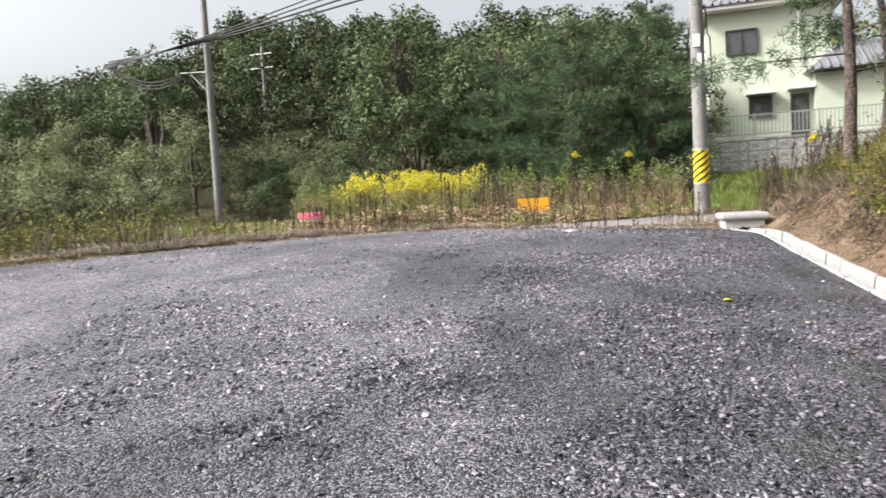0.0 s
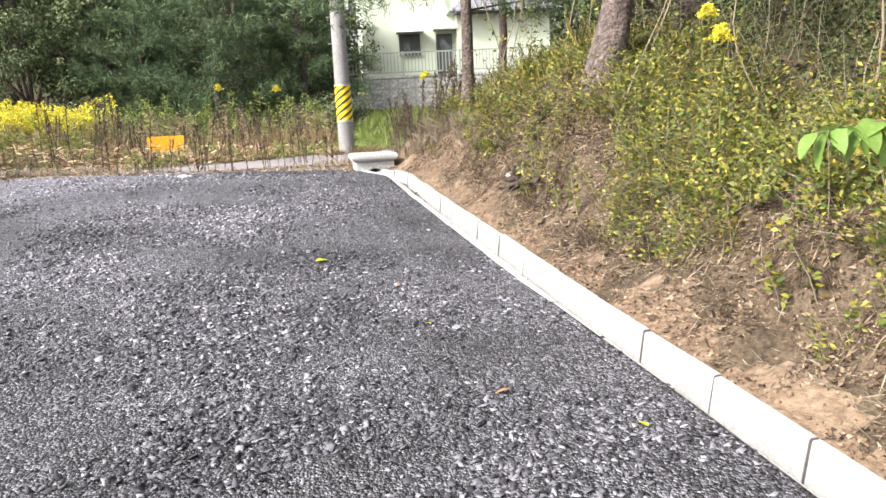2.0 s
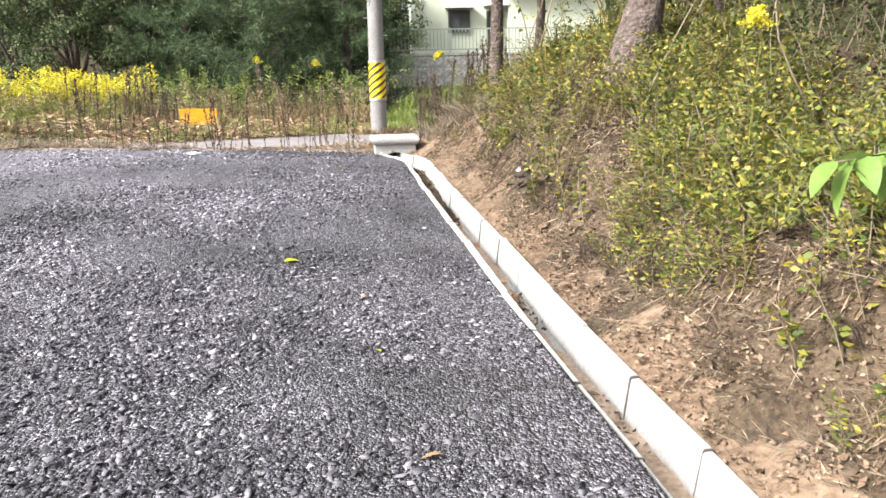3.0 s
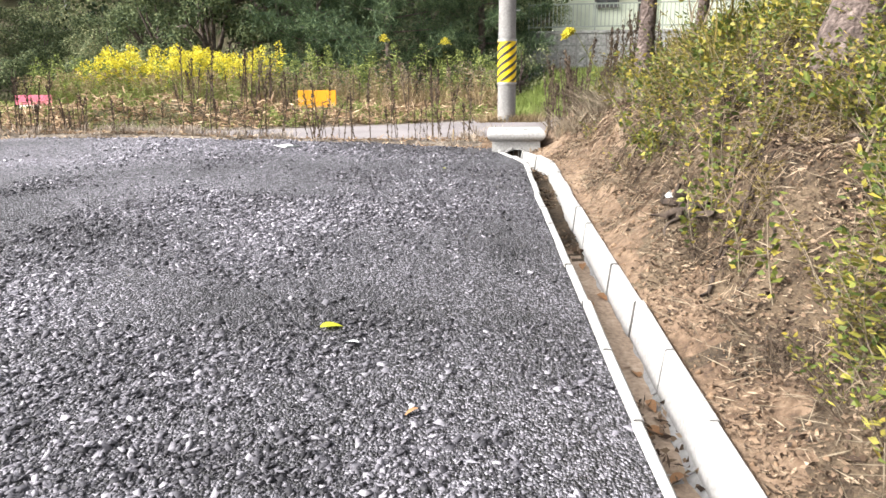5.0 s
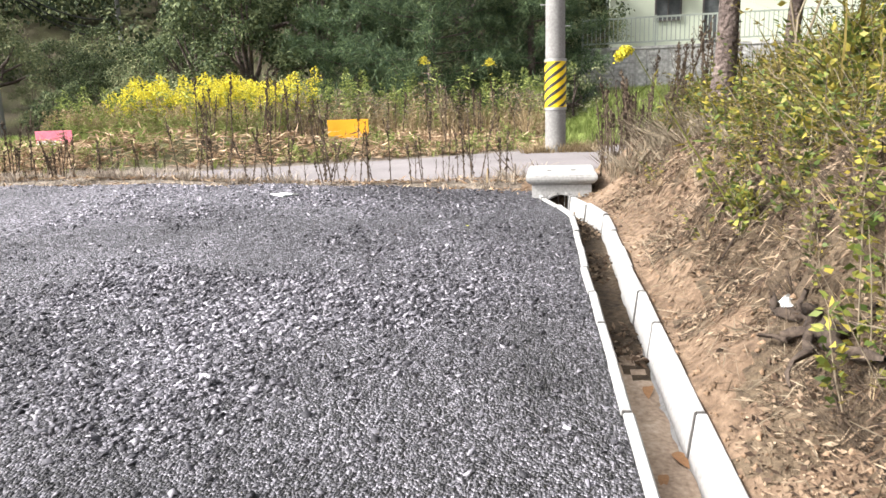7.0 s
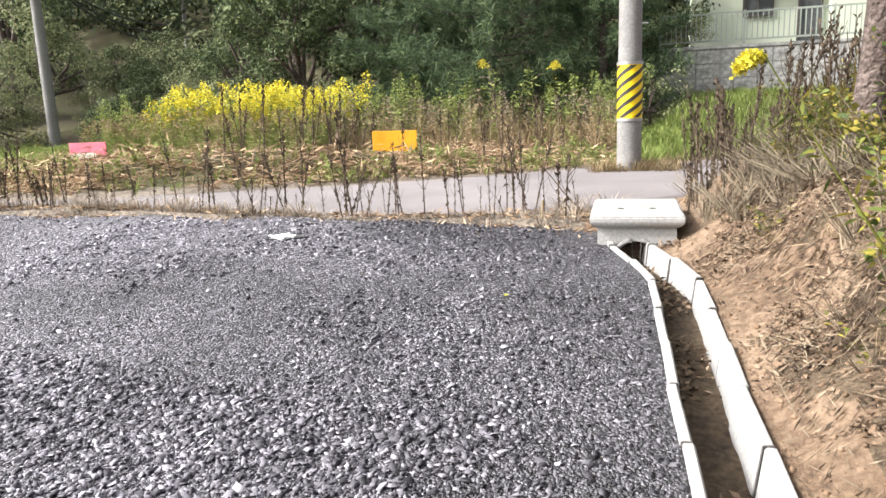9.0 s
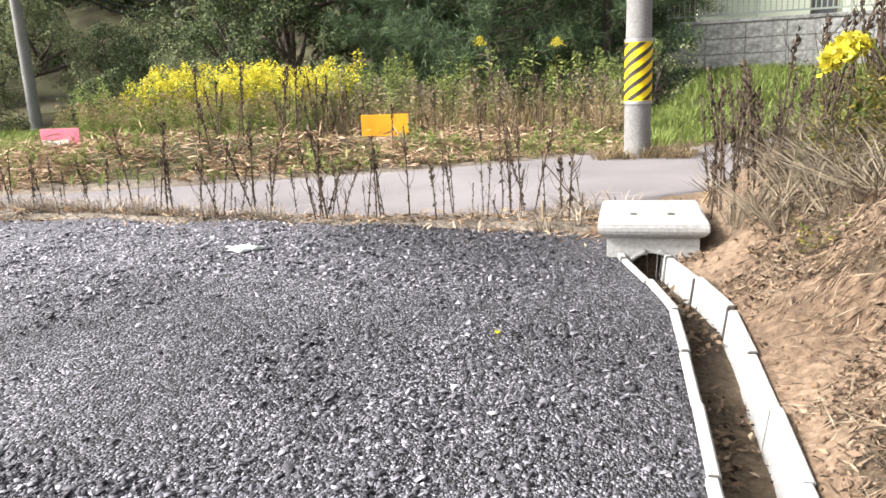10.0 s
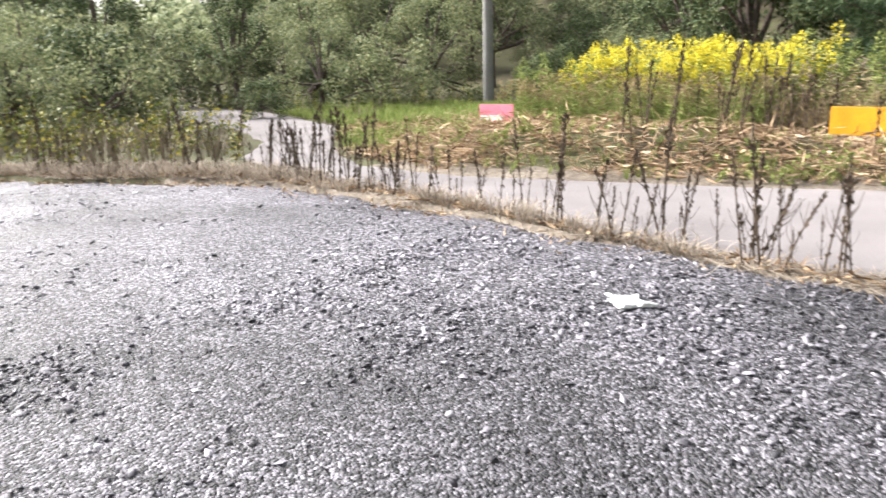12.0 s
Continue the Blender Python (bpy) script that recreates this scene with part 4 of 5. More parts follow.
lv, lf = leaves(place(x[ok], y[ok], 0.03), np.stack([rg.normal(size=n), rg.normal(size=n), rg.normal(0.1, 0.35, n)], -1), rg.uniform(0.02, 0.12, n), rg.uniform(0.006, 0.022, n), r=rg)
tagged(new("verge_litter", quick_mesh("verge_litter", lv, lf, M_CUT)), "brown dead leaves and bits along the gravel's edge", "leaf litter", kind="stuff")
x = rg.uniform(-12, 0.9, 4400)
y = far_y(x) + rg.uniform(0.3, 5.2, 4400)
ok = rg.random(4400) < 0.35 + 0.5 * (bumps(x, y, 1.1, 4) > 0)
ok &= bumps(x, y, 1.4, 9) > -0.1
sow("mound_straw", "dry straw heaped on the mound", T_FLAT, place(x[ok], y[ok]), rg.uniform(0.35, 1.2, ok.sum()), [M_CUT], tilt=0.6)
x = rg.uniform(-12, 1.0, 15000)
y = far_y(x) + rg.uniform(0.15, 4.2, 15000)
ok = bumps(x, y, 0.9, 5) + 0.5 * bumps(x, y, 3, 2) > -0.2
n = int(ok.sum())
lv, lf = leaves(place(x[ok], y[ok], 0.02) + np.stack([0 * x[ok], 0 * x[ok], np.abs(rg.normal(0, 0.09, n))], -1), np.stack([rg.normal(size=n), rg.normal(size=n), rg.normal(0.1, 0.3, n)], -1), rg.uniform(0.06, 0.3, n), rg.uniform(0.008, 0.03, n), r=rg)
tagged(new("mound_litter", quick_mesh("mound_litter", lv, lf, M_CUT)), "tan and brown cut stalks strewn over the mound", "leaf litter", kind="stuff")
x = rg.uniform(-10, 1.0, 420)
y = far_y(x) + rg.uniform(0.2, 2.6, 420)
sow("mound_greens", "low green weeds growing through straw", T_GRASS, place(x, y), rg.uniform(0.3, 0.9, 420), [M_GRASS])
x = rg.uniform(-9, 1.0, 1500)
y = far_y(x) + rg.uniform(0.15, 2.8, 1500)
ok = bumps(x, y, 1.2, 7) + 0.6 * bumps(x, y, 4, 3) > 0.75 - 0.5 * sm(-4, -1, x)
T_LOW = [leafy_stem(rp.uniform(0.16, 0.34), 22, 0.09, 0.05, 0.003, curve=0.4).arrays() for _ in range(5)]
sow("mound_weeds", "yellow-green broad weeds in patches on the mound", T_LOW, place(x[ok], y[ok]), rg.uniform(0.35, 0.9, ok.sum()), [M_TWIG, M_GSTEM], "weeds", 0.4)
x = rg.uniform(-6, 1.0, 260)
y = rg.uniform(20.2, 24.5, 260)
sow("dry_tall_grass", "tall pale dry grass in front of the wood", T_TALL, place(x, y), rg.uniform(0.5, 1.3, 260), [M_STRAW])
x, y = rg.uniform(1.0, 5.4, 2700), rg.uniform(17.6, 26.9, 2700)
ok = y > far_y(x) + 0.05
sow("green_slope_grass", "fresh green grass on the slope below the wall", T_GRASS, place(x[ok], y[ok]), rg.uniform(0.6, 1.5, ok.sum()), [M_GRASS])
x, y = rg.uniform(-22, -8.2, 4600), rg.uniform(14.5, 24, 4600)
ok = y > far_y(x) + 0.1
ok &= ~((x > -11) & (y > 19.5))
sow("lawn", "bright green grass patch beside the lane", T_GRASS, place(x[ok], y[ok]), rg.uniform(0.7, 1.5, ok.sum()), [M_GRASS])
x, y = rg.uniform(0.7, 1.9, 160), rg.uniform(17.3, 18.0, 160)
sow("pole_foot_grass", "pale grass tufts round the pole's foot", T_STRAW, place(x, y), rg.uniform(0.5, 1.2, 160), [M_STRAW], tilt=0.3)

x = rg.uniform(-32, -7.5, 2600)
y = np.where(rg.random(2600) < 0.5, edge_y(x) + rg.uniform(0.15, 3.5, 2600), rg.uniform(8, 24, 2600))
ok = (y > edge_y(x) + 0.1) & ((y < near_y(x) - 0.15) | (y > far_y(x) + 0.3)) & ~((x > -15) & (y > far_y(x)))
LB = place(x[ok], y[ok])
q = rg.random(len(LB))
sow("left_dry_grass", "tall dry grass and rank weeds beside the lane", T_TALL, LB[q < 0.5], rg.uniform(0.35, 0.95, (q < 0.5).sum()), [M_TWIG])
T_RANK = [leafy_stem(rp.uniform(0.7, 1.2), 28, 0.1, 0.06, 0.006, curve=0.2).arrays() for _ in range(5)]
sow("left_brush", "rank green brush beside the lane", T_RANK, LB[q >= 0.5], rg.uniform(0.3, 0.85, (q >= 0.5).sum()), [M_DEAD, M_SHRUB], "brush", 0.25)

# ---- goldenrod ----
T_GOLD = [goldenrod(h).arrays() for h in (1.25, 1.4, 1.5, 1.3, 1.1)]
x, y = rg.uniform(-9.6, -5.2, 720), rg.uniform(20.1, 23.8, 720)
ok = (y > 20.2 + 0.7 * (bumps(x, y, 0.8, 2) > 0.3)) & (rg.random(720) < 1 - 0.6 * sm(-6.2, -5.3, x))
sow("goldenrod_patch", "dense stand of flowering yellow goldenrod", T_GOLD, place(x[ok], y[ok]), rg.uniform(0.66, 1.1, ok.sum()) * (0.6 + 0.4 * sm(-9.9, -8.6, x[ok])) * (1 + 0.12 * bumps(x[ok], y[ok], 1.7, 3)), [M_GSTEM, M_GOLD], "wildflowers")
x, y = rg.uniform(-10.3, -4.9, 420), rg.uniform(19.3, 20.8, 420)
sow("flowerless_stems", "leafy olive stems and dry grass before the goldenrod", T_GOLD, place(x, y), rg.uniform(0.35, 0.72, 420), [M_GSTEM, M_STRAW], "weeds")
x, y = rg.uniform(-10.8, -8.6, 110), rg.uniform(20.0, 23.4, 110)
sow("green_shoulder", "leafy green weeds at the goldenrod's edge", T_GOLD, place(x, y), rg.uniform(0.5, 0.95, 110), [M_GRASS, M_GSTEM], "weeds")
x, y = rg.uniform(-5.4, 0.9, 100), rg.uniform(21.2, 24.4, 100)
sow("green_weeds", "tall green budding weeds before the wood", T_GOLD, place(x, y), rg.uniform(0.65, 1.15, 100), [M_GSTEM, M_GSTEM], "weeds")
x, y = rg.uniform(-5.2, 0.8, 200), rg.uniform(19.9, 24.0, 200)
sow("mixed_weeds", "browned seeding weeds before the wood", T_GOLD, place(x, y), rg.uniform(0.35, 0.85, 200), [M_STRAW, M_TWIG], "weeds")
for x, y, h in ((4.1, 6.95, 0.94), (3.5, 10.2, 1.19), (3.75, 6.1, 1.00), (-2.2, 22.5, 1.9), (-0.6, 22.4, 1.8)):
    ob = thing("goldenrod_plant", "single goldenrod with a yellow flower plume", "wildflower", "single goldenrods", m=pose(x, y, float(land(x, y)) - 0.02, 0, 0, rp.uniform(0, 360)))
    v, f, idx = fine_goldenrod(h, 0.9).arrays()
    for nm, k, mm in (("leafy_stem", 0, M_SHRUB), ("flower_plume", 1, M_GOLD)):
        tagged(part(nm, quick_mesh(nm, v, f[idx == k], mm), parent=ob), kind="stuff" if k else "")

gz = float(land(2.78, 9.6)) - 0.03
gl, ga = math.hypot(0.66, 2.03 - gz), math.degrees(math.atan2(0.66, 2.03 - gz))
ob = thing("goldenrod_plant", "goldenrod leaning out from the bank with a yellow plume", "wildflower", "single goldenrods", m=pose(2.78, 9.6, gz, 0, -ga, 0))
v, f, idx = fine_goldenrod(gl, 0.968).arrays()
for nm, k, mm in (("leafy_stem", 0, M_SHRUB), ("flower_plume", 1, M_GOLD)):
    tagged(part(nm, quick_mesh(nm, v, f[idx == k], mm), parent=ob), kind="stuff" if k else "")

# ---- trees ----
rt = np.random.default_rng(17)


def limbs(base, tips, r0, r1, sides=6):
    so = Soup()
    base = np.asarray(base, float)
    for tip in tips:
        tip = np.asarray(tip, float)
        mid1 = base * 0.6 + tip * 0.4 + rt.normal(0, 0.12, 3)
        mid2 = base * 0.25 + tip * 0.75 + rt.normal(0, 0.12, 3)
        so.add(*tube([base, mid1, mid2, tip], np.linspace(r0, r1, 4), sides))
    return so


def blob_leaves(blobs, n, length, width, r, flat=0.8):
    c = np.array([b[:3] for b in blobs])
    rad = np.array([b[3] for b in blobs])
    pick = r.choice(len(blobs), n, p=rad ** 2 / (rad ** 2).sum())
    d = unit(r.normal(size=(n, 3)))
    q = 1 - 0.5 * r.random(n) ** 1.6
    lump = 1 + 0.18 * np.sin(d[:, 0] * 7 + pick) * np.sin(d[:, 1] * 6 + pick * 2) + 0.12 * np.sin(d[:, 2] * 13)
    p = c[pick] + d * (rad[pick] * q * lump)[:, None] * np.array([1, 1, flat])
    face = d + r.normal(0, 0.38, (n, 3)) + np.array([0, 0, 0.35])
    return leaves(p, np.cross(face, r.normal(size=(n, 3))) + d * 0.25 + np.array([0, 0, -0.2]), r.uniform(0.6, 1.15, n) * length, r.uniform(0.7, 1.1, n) * width, 0.15, r, face)


def broad_tree(h, w, n, material, length=0.2, low=0.25):
    """A broadleaf tree built at the origin: trunk with limbs, and a lumpy crown."""
    blobs = []
    for _ in range(38):
        t = rt.uniform(low, 0.95)
        rad = w * 0.5 * math.sin(math.pi * min(0.95, 0.25 + 0.75 * t)) ** 0.6
        a, q = rt.uniform(0, 2 * math.pi), rt.random() ** 0.35
        blobs.append((math.cos(a) * rad * q, math.sin(a) * rad * q, t * h, w * rt.uniform(0.075, 0.15)))
    so = limbs((0, 0, h * 0.3), [b[:3] for b in blobs[:12]], 0.016 * h, 0.004 * h, 5)
    so.add(*tube([(0, 0, -0.3), (0.05, 0, h * 0.15), (0, 0.05, h * 0.3), (0.1, 0, h * 0.6), (0.05, 0.05, h * 0.85)], (0.028 * h, 0.022 * h, 0.019 * h, 0.012 * h, 0.004 * h), 8))
    v, f = blob_leaves(blobs, n, length, length * 0.62, rt)
    return so.mesh("trunk", [M_BARK], True), quick_mesh("crown", v, f, material)


def tree_thing(label, meshes, m, group="wood's edge trees", category="tree"):
    ob = thing("tree", label, category, group, m=m)
    part("trunk", meshes[0], parent=ob)
    part("crown", meshes[1], parent=ob)
    return ob


kinds = [broad_tree(7.0, 5.4, 5400, M_LEAF, 0.18), broad_tree(6.0, 5.0, 5200, M_LEAF2, 0.16), broad_tree(8.0, 5.0, 5400, M_LEAF, 0.19), broad_tree(5.2, 5.6, 5200, M_LEAF2, 0.16, 0.06), broad_tree(6.5, 4.6, 5200, M_LEAF, 0.16), broad_tree(5.0, 4.6, 9000, M_THICK, 0.095, 0.06)]
names = ["dark green broadleaf tree at the wood's edge", "olive green broadleaf tree at the wood's edge", "dark small-leaved tree in the thicket"]
firsts = {}


def put_tree(k, x, y, s, group="wood's edge trees"):
    m = pose(x, y, float(land(x, y)) - 0.15, 0, 0, rt.uniform(0, 360)) @ Matrix.Scale(s, 4)
    if k not in firsts:
        firsts[k] = tree_thing(names[2 if k == 5 else k in (1, 3)], kinds[k], m, group)
        return firsts[k]
    ob = copy_thing(firsts[k], pose(0, 0, 0))
    ob.matrix_basis = m
    ob["group"] = group
    return ob


x = -44.0
while x < -6.5:
    if -19 < x < -11.4:
        x += 2.4
        continue
    put_tree((0, 2, 4)[int(rt.integers(0, 3))] if x > -14 else int(rt.integers(0, 5)), x, 27.0 + rt.uniform(-0.6, 2.0) + 0.08 * max(0, -x - 20), rt.uniform(0.8, 1.15) * (1 - 0.25 * float(sm(18, 36, -x))))
    x += rt.uniform(2.2, 3.3)
for x, y, k, s in ((-8.5, 26.0, 4, 0.72), (-10.6, 26.6, 0, 0.6), (-5.8, 28.5, 0, 1.0), (-2.5, 30, 2, 0.95), (0.4, 29.5, 0, 0.85), (-19.5, 24.6, 3, 0.75), (-22.5, 24.2, 1, 0.85), (-26, 23.5, 3, 0.9), (-30, 22.5, 1, 0.85),
                   (-20.5, 20.8, 3, 0.62), (-25, 19.8, 4, 0.7), (-30, 18, 1, 0.75), (-17.5, 13.5, 3, 0.55), (-21, 12.5, 3, 0.62), (-24.5, 15, 0, 0.7), (-28, 12, 1, 0.75), (-33, 15, 2, 0.8), (-15.2, 11.2, 3, 0.42), (-18.5, 8.4, 3, 0.5), (-24, 8, 1, 0.6), (-36, 9, 2, 0.8), (-31, 5, 1, 0.7), (-14.2, 30.5, 4, 0.4), (-12.4, 28.6, 0, 0.45), (-18.6, 28.6, 3, 0.3)):
    put_tree(k, x, y, s)

bushes = [broad_tree(2.4, 3.2, 3000, M_LEAF2, 0.12, 0.05), broad_tree(2.0, 2.6, 3000, M_LEAF, 0.12, 0.05)]
first = []
for x, y, s in ((-13.5, 12.4, 0.8), (-15.5, 12.9, 1.1), (-17.8, 12, 1.2), (-20.3, 13.8, 1.3), (-23, 11.8, 1.4), (-26, 13.5, 1.5), (-14.5, 10.2, 0.8), (-17, 9, 1.0), (-20, 8, 1.2), (-24, 7, 1.3), (-29, 9, 1.6), (-34, 12, 1.8),
                (-18, 21.5, 1.0), (-21, 22.3, 1.2), (-24, 21.2, 1.3), (-15.6, 26.2, 0.8), (-12.6, 25.8, 0.8), (-10.2, 25.2, 0.9), (-27.5, 20, 1.4), (-31, 19.5, 1.6), (1.75, 27.75, 0.55), (1.2, 24.6, 0.7), (-7.4, 25.0, 0.8), (-18.8, 17.9, 0.6), (-13, 27.2, 0.75), (-16, 27.8, 0.8), (-14.4, 29.6, 0.85), (-17.4, 30.2, 0.9), (-19.2, 32.6, 1.0), (-16.6, 32.2, 0.95), (-20.4, 35, 1.1), (-18.4, 36, 1.1), (-21.8, 36.6, 1.1), (-11.8, 28.4, 0.8), (-14.2, 33.5, 1.0), (-23, 35, 1.0)):
    m = pose(x, y, (3.05 if y == 27.75 else float(land(x, y))) - 0.05, 0, 0, rt.uniform(0, 360)) @ Matrix.Scale(s, 4)
    if len(first) < 2:
        k = len(first)
        first.append(thing("shrub", "rounded leafy green shrub at the wood's edge", "shrub", "shrubs", m=m))
        part("stem", bushes[k][0], parent=first[k])
        part("foliage", bushes[k][1], parent=first[k])
    else:
        ob = copy_thing(first[int(rt.integers(0, 2))], pose(0, 0, 0))
        ob.matrix_basis = m

# the wood on the hill
hv = Soup()
rh = np.random.default_rng(31)
for _ in range(330):
    y = 31 + 46 * rh.random() ** 0.8
    x = rh.uniform(-1.35 * y - 8, 1.5)
    if y < 41 and -15.2 - 0.62 * (y - 24.4) < x < -10.2 - 0.62 * (y - 24.4):
        continue
    s, dist = rh.uniform(0.8, 1.3), y / 45
    z = float(land(x, y))
    blobs = [(x + rh.normal(0, 1.25 * s), y + rh.normal(0, 1.25 * s), z + s * rh.uniform(1.4, 4.8), s * rh.uniform(0.5, 1.1)) for _ in range(14)]
    v, f = blob_leaves(blobs, 1000, 0.31 * dist ** 0.6, 0.22 * dist ** 0.6, rh)
    hv.add(v, f, 0 if rh.random() < 0.8 else 1)
# far left hillside, mostly in the haze-paled leaves
for _ in range(95):
    y, x = rh.uniform(-4, 31), rh.uniform(-78, -35)
    s, z = rh.uniform(0.8, 1.2), float(land(x, y))
    blobs = [(x + rh.normal(0, 1.1 * s), y + rh.normal(0, 1.1 * s), z + s * rh.uniform(1.2, 4.4), s * rh.uniform(0.9, 1.5)) for _ in range(6)]
    hv.add(*blob_leaves(blobs, 480, 0.42, 0.27, rh), 2 if rh.random() < 0.7 else 1)
for _ in range(26):
    y, x = rh.uniform(39, 58), rh.uniform(4, 26)
    z = float(land(x, y))
    blobs = [(x + rh.normal(0, 1.2), y + rh.normal(0, 1.2), z + rh.uniform(1.6, 6.5), rh.uniform(1.0, 1.7)) for _ in range(6)]
    v, f = blob_leaves(blobs, 700, 0.4, 0.24, rh)
    hv.add(v, f, int(rh.random() < 0.5))
tagged(new("hill_woods", hv.mesh("hill_woods", [M_HILL, M_LEAF, M_PALE])), "dense mixed green woodland covering the hill", "woods", kind="stuff")


def needle_spray(p, d, n, length, width, r):
    """Tufts of needles round each point."""
    k = len(p)
    pp = np.repeat(p, n, 0) + r.normal(0, 0.03, (k * n, 3))
    dd = np.repeat(unit(d), n, 0) * 0.5 + unit(r.normal(size=(k * n, 3)))
    return leaves(pp, dd, r.uniform(0.7, 1.1, k * n) * length, width, 0.1, r)


def pine(h, w, tufts, low=0.2, needle=0.26, width=0.028, per=11, spread_up=0.25, trunk_r=0.13):
    """A pine: trunk, tiers of limbs, tufts of needles along their outer halves."""
    tr, tips, dirs = Soup(), [], []
    tr.add(*tube([(0, 0, -0.3), (0.08, 0, h * 0.3), (-0.05, 0.06, h * 0.65), (0.04, 0, h)], (trunk_r, trunk_r * 0.8, trunk_r * 0.5, trunk_r * 0.15), 8))
    nl = 46
    for q in range(nl):
        t = low + (0.97 - low) * q / nl
        a = q * 2.4 + rt.uniform(-0.4, 0.4)
        l = w * 0.5 * (1.02 - t) ** 0.55 * rt.uniform(0.65, 1.1)
        b = np.array([0.0, 0.0, t * h])
        d = np.array([math.cos(a), math.sin(a), spread_up * rt.uniform(0.3, 1.5)])
        e = b + d * l
        tr.add(*tube([b, b + d * l * 0.5 + (0, 0, -0.05 * l), e], (trunk_r * 0.22, trunk_r * 0.14, trunk_r * 0.05), 5))
        m = max(4, int(tufts / nl * (l / (w * 0.4))))
        s = rt.uniform(0.3, 1.05, m)[:, None]
        pts = b + d * l * s + rt.normal(0, 0.11 * l, (m, 3)) * np.array([1, 1, 0.5])
        tips.append(pts)
        dirs.append(np.repeat((d + (0, 0, 0.4))[None], m, 0) + rt.normal(0, 0.5, (m, 3)))
    v, f = needle_spray(np.concatenate(tips), np.concatenate(dirs), per, needle, width, rt)
    return tr.mesh("trunk", [M_BARK], True), quick_mesh("crown", v, f, M_PINE)


for x, y, h, w in ((-2.6, 25.2, 6.4, 6.6), (0.0, 26.0, 7.0, 4.8), (-5.2, 26.6, 5.6, 5.6)):
    tree_thing("wide dark green pine with feathery needles before the hill", pine(h, w, 3300, 0.05, 0.27, 0.018, 14), pose(x, y, float(land(x, y)), 0, 0, rt.uniform(0, 360)), "pines by the lane")

# trunks and crowns on the bank


def bank_pine(x, y, r, h, lean, crown_low, tufts, label, sway=0.1):
    ob = thing("pine_tree", label, "tree", "bank pines", m=pose(x, y, float(land(x, y)) - 0.1))
    q = np.linspace(0, 1, 12)
    pts = np.stack([lean[0] * q * h + sway * np.sin(q * 7), lean[1] * q * h + sway * np.cos(q * 5), q * h], -1)
    rad = r * (1 - 0.75 * q) + r * 0.5 * np.exp(-q * h / 0.25)
    part("trunk", quick_mesh("trunk", *tube(pts, rad, 14), M_BARK, smooth=True), parent=ob)
    br, tips, dirs = Soup(), [], []
    for k in range(20):
        t = crown_low + (0.98 - crown_low) * k / 20
        b = np.array([np.interp(t, q, pts[:, c]) for c in range(3)])
        a, l = k * 2.4 + 0.7, (1.15 - t) * h * 0.32 * rt.uniform(0.7, 1.2)
        d = np.array([math.cos(a), math.sin(a), rt.uniform(-0.25, 0.3)])
        br.add(*tube([b, b + d * l * 0.5 + (0, 0, 0.05), b + d * l], (r * 0.2, r * 0.12, r * 0.04), 5))
        m = int(tufts / 20)
        s = rt.uniform(0.35, 1.05, m)[:, None]
        tips.append(b + d * l * s + rt.normal(0, 0.12 * l, (m, 3)) * (1, 1, 0.45))
        dirs.append(np.repeat((d + (0, 0, 0.3))[None], m, 0))
    part("branches", br.mesh("branches", [M_BARK], True), parent=ob)
    v, f = needle_spray(np.concatenate(tips), np.concatenate(dirs), 14, 0.15, 0.015, rt)
    part("needles", quick_mesh("needles", v, f, M_PINE), parent=ob)
    return ob


bank_pine(3.66, 8.1, 0.155, 8.5, (0.14, 0.03), 0.55, 700, "rough-barked pine leaning over the bank")
bank_pine(4.85, 8.7, 0.175, 9.0, (0.06, 0.02), 0.6, 700, "thick straight pine trunk in undergrowth")
bank_pine(2.98, 11.8, 0.092, 7.5, (-0.01, 0.0), 0.22, 1800, "slender pale pine trunk at the bank's end", 0.06)
bank_pine(3.78, 13.3, 0.075, 7.0, (-0.02, 0.02), 0.4, 1000, "thin crooked pine trunk at the bank's end", 0.16)

# ---- undergrowth on the bank ----
ru = np.random.default_rng(41)


def on_bank(n, s0, s1, y0, y1, power=1.0):
    y = ru.uniform(y0, y1, n)
    s = s0 + (s1 - s0) * ru.random(n) ** power
    x = ditch_x(y) + CH_W + s
    ok = y < near_y(x) - 0.25
    if s0 > 0.4:                                   # the far end of the bank stays bare low down
        ok &= s > s0 + 0.4 * sm(9.6, 11.2, y)
    return x[ok], y[ok]


x, y = on_bank(115000, 0.03, 1.7, 2.4, 12.5, 0.8)
ok = bumps(x, y, 2.1, 3) + 0.7 * bumps(x, y, 5.5, 1) + 1.3 * sm(0.25, 0.6, x - ditch_x(y) - CH_W) > -0.05
x, y = x[ok], y[ok]
v, f = leaves(place(x, y, 0.012), np.stack([ru.normal(size=len(x)), ru.normal(size=len(x)), ru.normal(0.1, 0.25, len(x))], -1), 0.01 + 0.05 * ru.random(len(x)) ** 2, 0.004 + 0.02 * ru.random(len(x)) ** 2, r=ru)
tagged(new("leaf_litter", quick_mesh("leaf_litter", v, f, M_LITTER)), "brown fallen leaves and twigs on the bank", "leaf litter", kind="stuff")
n = 6000
x, y = on_bank(n, 0.0, 1.6, 2, 14.6, 1.3)
n = len(x)
size = 0.008 + 0.035 * ru.random(n) ** 4
d = np.array([(1, 0, 0), (-1, 0, 0), (0, 1, 0), (0, -1, 0), (0, 0, 1), (0, 0, -1)], float)
cv = (d[None] * ru.uniform(0.6, 1.1, (n, 6, 1)) + ru.normal(0, 0.2, (n, 6, 3))) * (size / 2)[:, None, None] + place(x, y, 0.004)[:, None]
